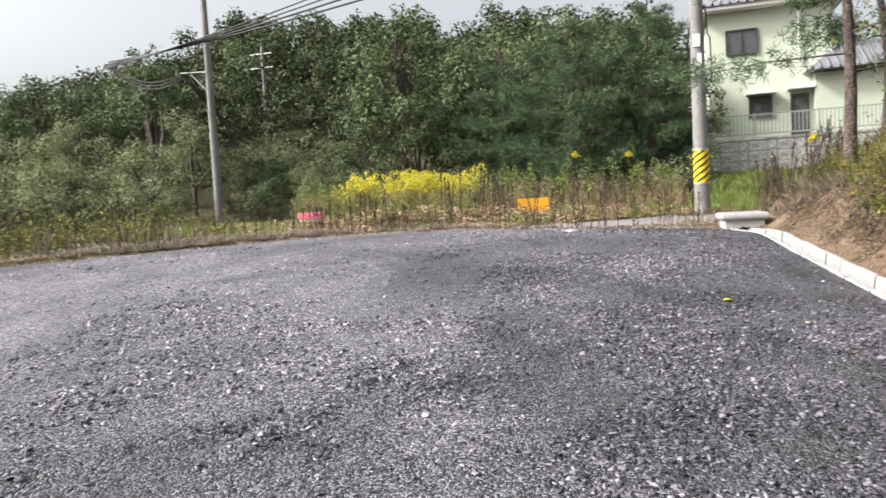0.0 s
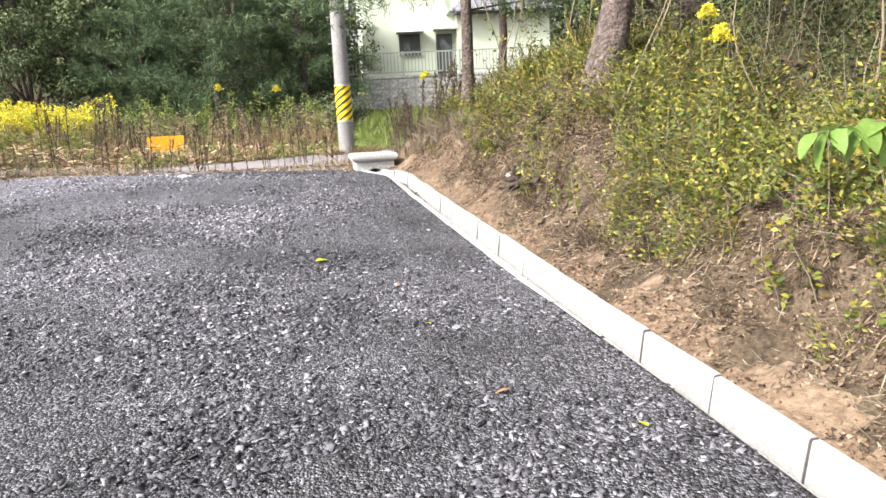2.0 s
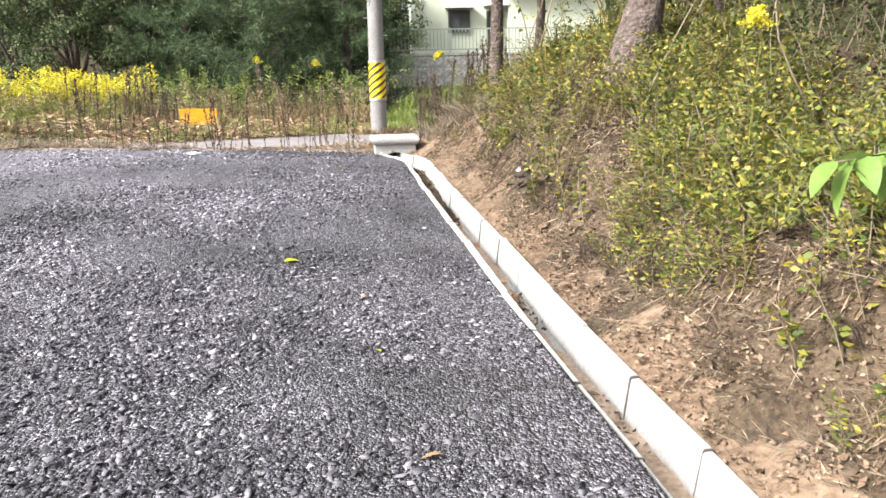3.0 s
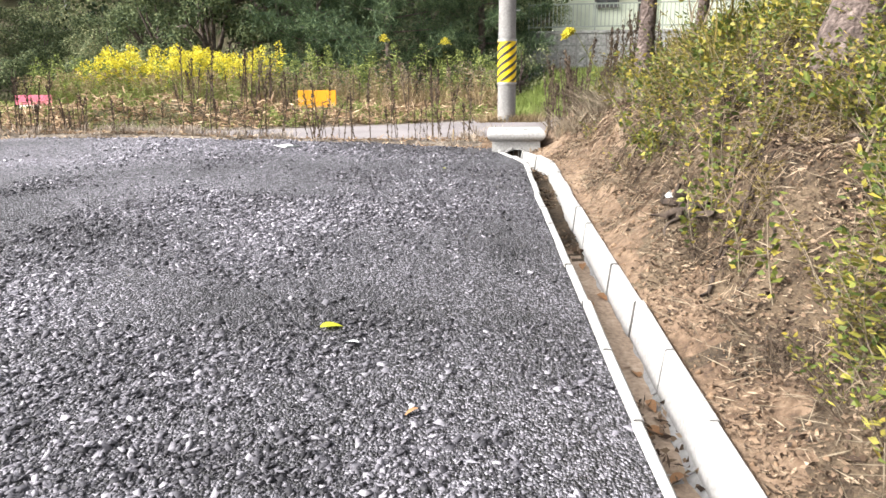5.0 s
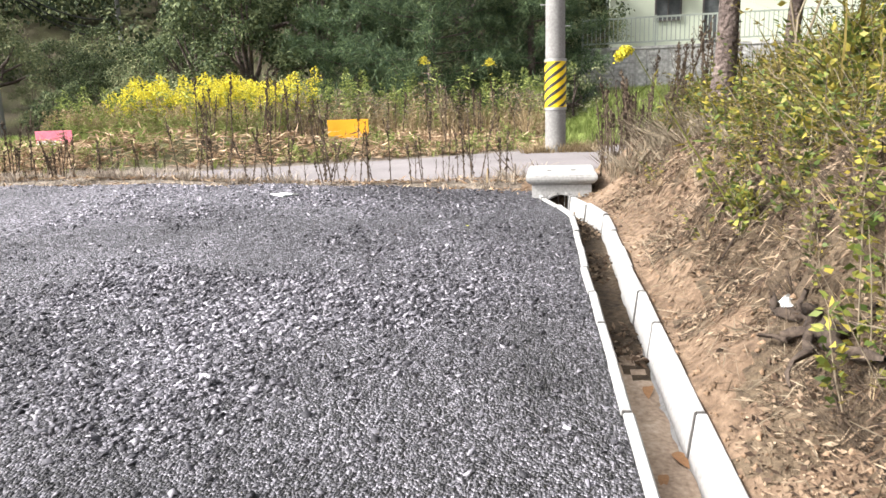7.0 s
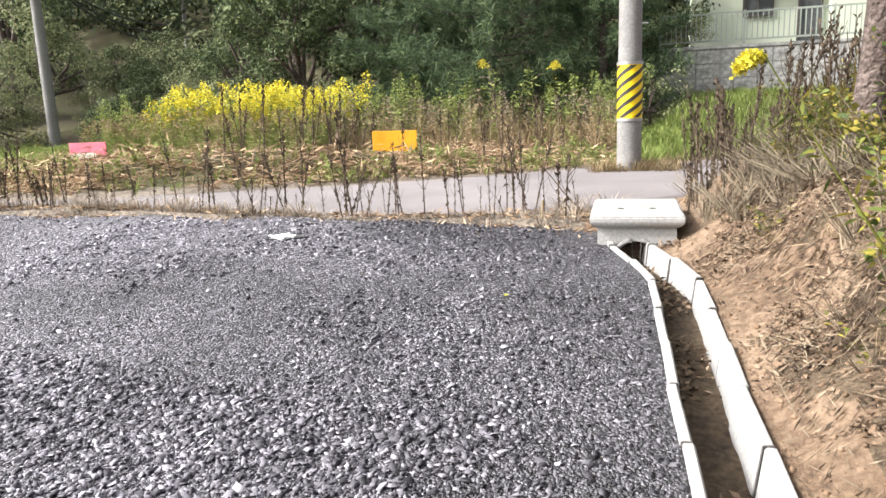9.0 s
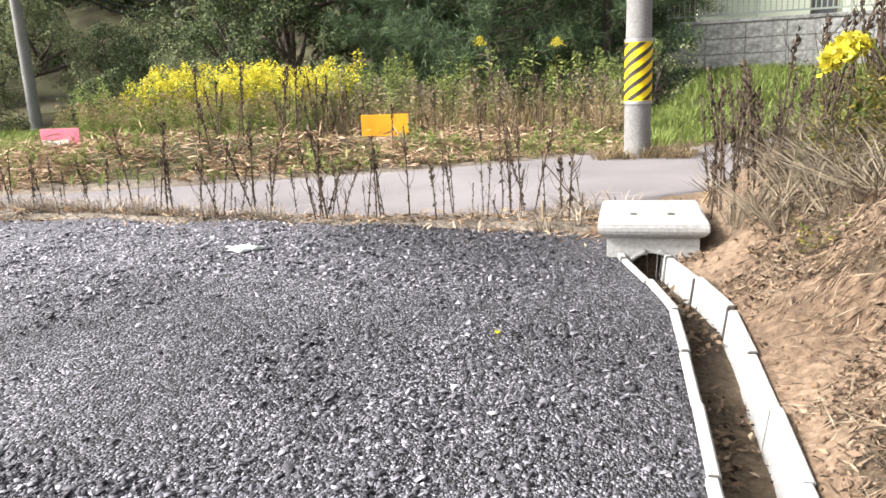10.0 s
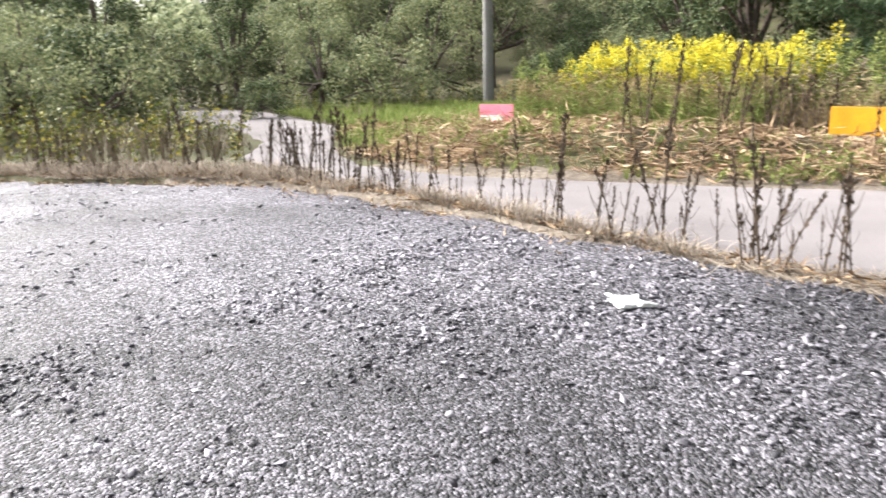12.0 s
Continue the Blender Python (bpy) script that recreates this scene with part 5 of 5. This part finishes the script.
tri = np.array([(0, 2, 4), (2, 1, 4), (1, 3, 4), (3, 0, 4), (2, 0, 5), (1, 2, 5), (3, 1, 5), (0, 3, 5)])
tagged(new("soil_clods", quick_mesh("soil_clods", cv.reshape(-1, 3), (tri[None] + np.arange(n)[:, None, None] * 6).reshape(-1, 3), M_CLOD)), "crumbled brown earth clods on the bank", "soil", kind="stuff")
T_SHOOT = [leafy_stem(rp.uniform(0.25, 0.6), 26, 0.052, 0.027, 0.004).arrays() for _ in range(7)]
T_BUSH = [leafy_stem(rp.uniform(0.7, 1.3), 60, 0.07, 0.036, 0.007, curve=0.25).arrays() for _ in range(7)]
T_FINE = [leafy_stem(rp.uniform(0.3, 0.7), 40, 0.05, 0.018, 0.004, curve=0.25).arrays() for _ in range(5)]
x, y = on_bank(2400, 0.42, 2.0, 1, 13.8)
ok = bumps(x, y, 1.7, 8) + 0.6 * bumps(x, y, 4, 1) > 0.12
sow("bank_seedlings", "low leafy green and yellowing seedlings on the bank", T_SHOOT, place(x[ok], y[ok]), ru.uniform(0.4, 1.0, ok.sum()), [M_TWIG, M_SHRUB], "undergrowth", 0.3)
x, y = on_bank(4200, 0.44, 2.6, 1, 14, 0.9)
ok = bumps(x, y, 2.4, 2) + 0.5 * bumps(x, y, 6, 5) > 0.1
x, y = x[ok], y[ok]
sow("bank_brush", "tangled fine-leaved autumn brush with dry stems", T_FINE, place(x, y), ru.uniform(0.3, 0.95, len(x)), [M_TWIG, M_OCHRE], "undergrowth", 0.4)
x, y = on_bank(1400, 1.7, 5.0, -1, 13)
sow("bank_thicket", "dense leafy thicket of shrubs behind the bank's edge", T_BUSH, place(x, y), ru.uniform(0.45, 1.0, len(x)) * (0.7 + 0.6 * sm(2.5, 5.0, x - ditch_x(y))), [M_TWIG, M_THICK], "thicket", 0.25)
x, y = on_bank(420, 0.4, 1.8, 1, 14.2)
sow("bank_dry_grass", "fine dry grass tufts hanging on the eroded bank", T_WISP, place(x, y), ru.uniform(0.3, 0.85, len(x)), [M_STRAW], "grass", 0.7)
x, y = on_bank(2000, 0.3, 1.5, 2, 10.6)
ok = bumps(x, y, 1.9, 5) + 0.6 * bumps(x, y, 5, 2) > 0.1
sow("root_mats", "dark brown rootlets and dead stems matted on the bank", T_WISP, place(x[ok], y[ok]), ru.uniform(0.35, 0.95, ok.sum()), [M_DEAD], "roots", 1.0)
T_HERB = [leafy_stem(rp.uniform(0.2, 0.45), 24, 0.06, 0.022, 0.003, curve=0.35).arrays() for _ in range(5)]
x, y = on_bank(2900, 0.3, 2.0, 1.5, 12)
ok = (bumps(x, y, 1.5, 11) + 0.6 * bumps(x, y, 4.6, 3) > 0.22) & (y < 12 - 6 * np.clip(0.45 - (x - ditch_x(y) - CH_W), 0, 1) * 4)
sow("bank_herbs", "yellow-green herbs in patches on the bank", T_HERB, place(x[ok], y[ok]), ru.uniform(0.4, 0.95, ok.sum()), [M_TWIG, M_SHRUB], "undergrowth", 0.5)
x, y = on_bank(1500, 0.3, 2.6, 10.4, 14.4, 0.8)
ok = (bumps(x, y, 1.6, 2) + 0.6 * bumps(x, y, 5, 4) + 0.8 * sm(0.3, 1.2, x - ditch_x(y) - CH_W)) > 0.45
sow("matted_dead_grass", "matted brown dead grass over the bank's end", T_WISP, place(x[ok], y[ok]), ru.uniform(0.7, 1.9, ok.sum()), [M_TWIG], "grass", 0.8)
x, y = on_bank(260, 0.8, 2.6, 9.2, 14.2)
sow("bank_tall_grass", "tall olive and straw-coloured grass near the bank's end", T_TALL, place(x, y), ru.uniform(0.4, 1.1, len(x)), [M_OCHRE], "grass", 0.25)
for x, y, k, s in ((6.3, 2.0, 0, 0.85), (7.2, 5.2, 2, 0.9), (6.6, 8.2, 4, 0.95), (6.0, 11.2, 0, 0.7), (8.5, 9.8, 2, 0.9), (9.0, 1.5, 1, 0.9), (7.0, -1.5, 4, 0.8), (8.4, 13.0, 1, 0.8), (5.6, 4.4, 5, 0.6), (5.7, 6.6, 5, 0.65), (5.2, 10.4, 5, 0.5), (6.4, 9.2, 5, 0.75)):
    put_tree(k, x, y, s, "bank trees")
for x, y, hh in ((3.42, 4.5, 0.5), (3.55, 4.2, 0.6), (3.3, 5.1, 0.35), (3.5, 5.6, 0.55), (2.95, 7.3, 0.5), (3.0, 6.9, 0.4), (2.82, 7.75, 0.35), (3.6, 6.2, 0.7), (3.05, 8.9, 0.5), (2.9, 7.9, 0.6), (3.35, 3.9, 0.45), (3.3, 3.45, 0.4), (3.42, 3.7, 0.5), (3.28, 4.6, 0.3), (2.75, 10.3, 0.5), (2.92, 10.05, 0.5), (2.8, 10.75, 0.45), (2.95, 11.1, 0.6), (2.7, 9.75, 0.4)):
    ob = thing("leafy_seedling", "young shoot with green and yellow leaves on the bank", "seedling", "bank seedlings", m=pose(x, y, float(land(x, y)) - 0.02, 0, ru.uniform(-18, 0), 0))
    v, f, idx = leafy_stem(hh, 46, 0.055, 0.03, 0.005, curve=0.2).arrays()
    part("stem", quick_mesh("stem", v, f[idx == 0], M_TWIG), parent=ob)
    tagged(part("leaves", quick_mesh("leaves", v, f[idx == 1], M_SHRUB), parent=ob), kind="stuff")
T_CLUMP = []
for k in range(7):                                 # low bushy clumps of small rounded leaves
    so = Soup()
    for _ in range(9):
        a, l = rp.uniform(0, 2 * np.pi), rp.uniform(0.12, 0.34)
        d = np.array([math.cos(a) * 0.8, math.sin(a) * 0.8, rp.uniform(0.4, 1.2)])
        so.add(*tube([(0, 0, -0.02), d * l * 0.6, d * l + np.array([0, 0, -0.03])], (0.003, 0.0025, 0.0015), 3), 0)
        q = rp.uniform(0.3, 1.08, 11)[:, None]
        so.add(*leaves(d * l * q, rp.normal(size=(11, 3)) + d * 0.6 + np.array([0, 0, 0.2]), rp.uniform(0.025, 0.058, 11), rp.uniform(0.014, 0.03, 11), 0.2, rp), 1)
    T_CLUMP.append(so.arrays())
x, y = on_bank(1900, 0.46, 2.2, 1.2, 13.4)
ok = bumps(x, y, 1.5, 4) + 0.8 * bumps(x, y, 4.2, 7) + 0.3 * sm(0.7, 1.4, x - ditch_x(y) - CH_W) > 0.3
sow("bank_clumps", "bright green and yellowing leafy clumps on the bank", T_CLUMP, place(x[ok], y[ok]), ru.uniform(0.55, 1.25, ok.sum()), [M_TWIG, M_SHRUB], "undergrowth", 0.35)
# rootlets and dead stems hanging down the steep face
x, y = on_bank(9000, 0.34, 1.0, 1.5, 11.6)
ok = bumps(x, y, 2.3, 6) + 0.6 * bumps(x, y, 6.5, 2) > -0.3
x, y, n = x[ok], y[ok], int(ok.sum())
v, f = leaves(place(x, y, 0.03), np.stack([ru.normal(-0.55, 0.25, n), ru.normal(0, 0.35, n), ru.normal(-0.75, 0.3, n)], -1), ru.uniform(0.04, 0.17, n), ru.uniform(0.003, 0.009, n), r=ru)
fx, fy = on_bank(3600, 0.12, 0.9, 8.6, 12.2)
ok = bumps(fx, fy, 2.1, 5) + 0.6 * bumps(fx, fy, 6.0, 8) > 0.0
fx, fy, n = fx[ok], fy[ok], int(ok.sum())
v2, f2 = leaves(place(fx, fy, 0.025), np.stack([ru.normal(-0.5, 0.25, n), ru.normal(0, 0.3, n), ru.normal(-0.8, 0.3, n)], -1), ru.uniform(0.03, 0.14, n), ru.uniform(0.003, 0.01, n), r=ru)
v, f = np.concatenate([v, v2]), np.concatenate([f, f2 + len(v)])
tagged(new("hanging_rootlets", quick_mesh("hanging_rootlets", v, f, M_LITTER)), "brown rootlets and dead stems hanging down the eroded face", "roots", kind="stuff")
x, y = on_bank(6000, 0.1, 1.5, 2.2, 11.8)
n = len(x)
v, f = leaves(place(x, y, 0.02), np.stack([ru.normal(size=n), ru.normal(size=n), ru.normal(0.15, 0.35, n)], -1), 0.05 + 0.2 * ru.random(n) ** 2, ru.uniform(0.003, 0.007, n), r=ru)
tagged(new("bank_twigs", quick_mesh("bank_twigs", v, f, M_TWIG)), "thin dry twigs strewn over the bank", "twigs", kind="stuff")
# a gnarled root stump with its torn roots
ob = thing("root_stump", "gnarled dark brown root stump sticking out of the bank", "stump", m=pose(2.82, 8.16, float(land(2.82, 8.16)) + 0.01))
for k, (dx, dy, dz, l, r) in enumerate(((-0.25, 0.85, 0.1, 0.42, 0.045), (0.1, -0.95, 0.12, 0.5, 0.05), (-0.55, 0.35, -0.25, 0.3, 0.03), (0.5, -0.5, 0.4, 0.36, 0.035), (-0.35, -0.75, -0.2, 0.42, 0.028), (0.3, 0.8, 0.45, 0.34, 0.03), (-0.3, 0.1, 0.8, 0.2, 0.035))):
    q = np.linspace(0, 1, 9)
    pts = np.stack([dx * l * q + 0.03 * np.sin(q * 8 + k), dy * l * q + 0.03 * np.cos(q * 7 + k * 2) - 0.03, dz * l * q + 0.02 * np.sin(q * 6 + k)], -1)
    v, f = tube(pts, r * (1 - 0.7 * q) * (1 + 0.25 * np.sin(q * 17 + k)) * 0.75, 9)
    part("root", quick_mesh("root", v + ru.normal(0, r * 0.13, v.shape), f, M_ROOT), parent=ob)
# a torn scrap of white plastic caught on the bank
bm = bmesh.new()
bmesh.ops.create_grid(bm, x_segments=9, y_segments=6, size=0.5)
for vv in bm.verts:
    c = vv.co.copy()
    vv.co = Vector((c.x * 0.09 * (1 + 0.3 * math.sin(c.y * 9)), c.y * 0.05 * (1 + 0.4 * math.sin(c.x * 7 + 1)), 0.016 * math.sin(c.x * 11) * math.cos(c.y * 8) + 0.02))
bmesh.ops.solidify(bm, geom=list(bm.faces), thickness=0.002)
tagged(part("plastic_scrap", bm, M_BAG, None, "", pose(2.76, 8.33, float(land(2.76, 8.33)), 8, -30, 60)), "small torn scrap of white plastic on the bank", "plastic scrap")
# bare saplings and vine stems
for k in range(26):
    y = ru.uniform(2.5, 12.5)
    x = float(ditch_x(y)) + CH_W + ru.uniform(0.9, 2.6)
    h, r = ru.uniform(1.4, 3.6), ru.uniform(0.004, 0.011)
    q = np.linspace(0, 1, 9)
    lean = ru.normal(0, 0.16, 2)
    ob = thing("sapling", "thin pale bare sapling stem rising from brush", "sapling", "bank saplings", m=pose(x, y, float(land(x, y)) - 0.05))
    pts = np.stack([lean[0] * q * h + 0.09 * np.sin(q * 7 + k), lean[1] * q * h + 0.05 * np.cos(q * 7 + k), q * h], -1)
    part("stem", quick_mesh("stem", *tube(pts, r * (1 - 0.6 * q), 6), M_TWIG, smooth=True), parent=ob)
    so = Soup()
    n = 36
    t = ru.uniform(0.3, 1, n)
    p = np.stack([np.interp(t, q, pts[:, c]) for c in range(3)], -1) + ru.normal(0, 0.09, (n, 3))
    so.add(*leaves(p, ru.normal(size=(n, 3)), ru.uniform(0.03, 0.08, n), ru.uniform(0.02, 0.045, n), r=ru))
    part("sparse_leaves", so.mesh("sparse_leaves", [M_SHRUB]), parent=ob)

# a broad-leaved shoot hanging over the bank


def broad_leaf(length, width):
    """An ovate leaf, cupped, with a drooping tip."""
    so = Soup()
    n = 7
    v = []
    for a in range(n):
        t = a / (n - 1)
        w = width * math.sin(math.pi * min(1, 0.06 + t ** 0.8 * 0.94)) ** 0.8 * (1 if t < 1 else 0.02)
        z = -0.35 * length * t * t
        v += [(-w / 2, t * length, z + 0.12 * w), (0, t * length, z), (w / 2, t * length, z + 0.12 * w)]
    f = [(a * 3 + c, a * 3 + c + 1, a * 3 + c + 4, a * 3 + c + 3) for a in range(n - 1) for c in (0, 1)]
    so.add(v, f)
    return so.mesh("leaf", [M_BIGLEAF], True)


bl = [broad_leaf(0.135, 0.085), broad_leaf(0.11, 0.06), broad_leaf(0.15, 0.07)]
BX, BY = 3.55, 3.75
ob = thing("broadleaf_shoot", "shoot with large fresh green oval leaves over the bank", "shrub", m=pose(BX, BY, float(land(BX, BY)) - 0.03))
zb = 1.42 - float(land(BX, BY))
pts = np.array([(0, 0, 0), (-0.05, 0.02, zb * 0.5), (-0.2, 0, zb * 0.9), (-0.45, 0.0, zb * 1.04), (-0.72, -0.02, zb * 1.0)])
part("stem", quick_mesh("stem", *tube(pts, (0.012, 0.01, 0.008, 0.006, 0.004), 6), M_TWIG, smooth=True), parent=ob)
for k in range(26):
    t = 1.6 + 2.4 * k / 25
    p = [float(np.interp(t, range(5), pts[:, c])) for c in range(3)]
    part("leaf", bl[k % 3], parent=ob, m=pose(*p, ru.uniform(-55, -5), ru.uniform(-30, 30), ru.uniform(30, 150) if k % 2 else ru.uniform(150, 260)))

# roots and fallen wood on the bank
for k in range(30):
    y0 = ru.uniform(3.4, 10.5) if k > 12 else ru.uniform(7.4, 8.9)
    x0 = float(ditch_x(y0)) + CH_W + ru.uniform(0.35, 1.0)
    a, l, r, w = ru.uniform(20, 160), ru.uniform(0.25, 0.7), ru.uniform(0.005, 0.015), ru.uniform(0.03, 0.08)
    q = np.linspace(-0.5, 0.5, 11)
    xs = x0 + math.cos(radians(a)) * l * q + w * np.sin(q * 7 + k)
    yb = y0 + math.sin(radians(a)) * l * q + w * 0.7 * np.cos(q * 9 + k * 2)
    pts = np.stack([xs, yb, land(xs, yb) + r * 0.4 + 0.03 * np.cos(q * 8 + k)], -1)
    tagged(new("exposed_root", quick_mesh("exposed_root", *tube(pts, r * (1.1 - 1.6 * np.abs(q + 0.1) ** 1.3), 7), M_ROOT, smooth=True)), "dark brown crooked exposed root on the eroded bank", "root", "exposed roots")

y = ru.uniform(3.2, 12.4, 1900)
x = ditch_x(y) + ru.uniform(0.06, CH_W - 0.07, 1900)
ok = bumps(x, y, 2.2, 4) + sm(8.5, 11.5, y) > 0.42
x, y, n = x[ok], y[ok], int(ok.sum())
lv, lf = leaves(np.stack([x, y, lot_z(ditch_x(y), y) - CH_D + 0.1 + 0.055 * sm(9, 11.5, y)], -1), np.stack([ru.normal(size=n), ru.normal(size=n), ru.normal(0.1, 0.3, n)], -1), ru.uniform(0.02, 0.07, n), ru.uniform(0.01, 0.03, n), r=ru)
tagged(new("channel_litter", quick_mesh("channel_litter", lv, lf, M_LITTER)), "dark rotting leaves lying in the drain channel", "leaf litter", kind="stuff")

# ---- bag, leaves and cables ----
bx, by = -1.07, 11.85
bm = bmesh.new()
bmesh.ops.create_icosphere(bm, subdivisions=4, radius=1)
for vv in bm.verts:
    c = vv.co
    k = 1 + 0.25 * float(bumps(c.x * 3, c.y * 3, 1.3, 2)) + 0.12 * float(bumps(c.x * 3, c.z * 6, 3.1, 5))
    vv.co = Vector((c.x * 0.115 * k * (1 + 0.3 * math.sin(c.y * 5)), c.y * 0.085 * k * (1 + 0.35 * math.sin(c.x * 6 + 1)), max(c.z, -0.4) * 0.017 * k * (1 + 0.5 * math.sin(c.x * 9) * math.cos(c.y * 8)) + 0.004))
for ff in bm.faces:
    ff.smooth = True
tagged(part("plastic_bag", bm, M_BAG, None, "", pose(bx, by, float(gravel_z(bx, by)), 0, 0, 15)), "crumpled white plastic bag lying flat on gravel", "plastic bag")
M_YLEAF = mat("yellow_leaf", [(0.45, 0.5, 0.03), (0.62, 0.62, 0.06)], 20, 80, 0.6, 0.0, translucent=0.3)
M_BLEAF = mat("brown_leaf", [(0.22, 0.11, 0.05), (0.36, 0.2, 0.1)], 20, 80, 0.8, 0.0)


def fallen(x, y, z, s, turn, material, label, group):
    me2 = broad_leaf(0.11 * s, 0.05 * s)
    me2.materials.clear()
    me2.materials.append(material)
    return tagged(part("fallen_leaf", me2, m=pose(x, y, z + 0.012, 12, 10, turn)), label, "leaf", group)


for x, y, s, a, mm, lb in ((0.9, 6.86, 1.0, -60, M_YLEAF, "bright yellow-green fallen leaf on gravel"), (1.12, 6.75, 0.7, 80, M_BAG, "pale dry leaf on gravel"), (2.31, 3.96, 0.6, 20, M_YLEAF, "small yellow fallen leaf on gravel"),
                       (1.5, 6.2, 0.6, 140, M_BLEAF, "brown fallen leaf on gravel"), (1.85, 4.4, 0.7, 100, M_BLEAF, "brown fallen leaf on gravel"), (1.6, 5.35, 0.45, 30, M_YLEAF, "small yellow fallen leaf on gravel"), (0.96, 10.88, 0.6, 10, M_YLEAF, "small yellow fallen leaf on gravel")):
    fallen(x, y, float(gravel_z(x, y)) + 0.006, s, a, mm, lb, "leaves on the gravel")
for k in range(26):
    y = ru.uniform(3.5, 12.2)
    x = float(ditch_x(y)) + ru.uniform(0.09, CH_W - 0.1)
    fallen(x, y, float(lot_z(ditch_x(y), y)) - CH_D + 0.075, ru.uniform(0.5, 1.1), ru.uniform(0, 360), M_BLEAF, "curled brown leaf in the drain channel", "leaves in the channel")

AX, AY, AZ = -17.45, 24.3, 7.1
for k in range(4):
    o = 0.16 * k
    cable((-21.6 - o, 25.2, 8.15 - o * 0.6), (PX - 0.1, PY, 8.1 + 0.4 * k), 0.35, 0.034 if k < 2 else 0.026, 30)
for k in range(3):
    cable((-21.6, 25.2, 8.1 - 0.1 * k), (AX + 0.2 * k, AY, AZ), 0.55 + 0.1 * k, 0.02)
    cable((AX + 0.2 * k, AY, AZ - 0.02), (-24.34, 42.0, 6.9 - 0.3 * k), 0.9 + 0.2 * k, 0.036)

# ---- sticks by the basin ----
def stick(x, y, lean, l, r, material, label):
    z = float(land(x, y))
    q = np.linspace(0, 1, 6)
    pts = np.stack([x + lean[0] * q * l, y + lean[1] * q * l, z - 0.04 + q * l + 0.01 * np.sin(q * 9)], -1)
    return tagged(new("wooden_stick", quick_mesh("wooden_stick", *tube(pts, r * (1 - 0.4 * q), 7), material, smooth=True)), label, "stick", "sticks by the basin")


stick(1.93, 13.72, (0.45, 0.1), 0.26, 0.011, M_STRAW, "pale broken stick standing behind the basin")
stick(0.74, 13.3, (0.05, 0.0), 0.2, 0.016, M_STRAW, "short pale wooden stub in the verge")
stick(1.12, 13.55, (-0.9, 0.1), 0.45, 0.008, M_DEAD, "bare dark twig leaning beside the basin")
stick(2.02, 13.6, (0.02, 0.0), 0.7, 0.007, M_DEAD, "thin dark dead stalk behind the basin")
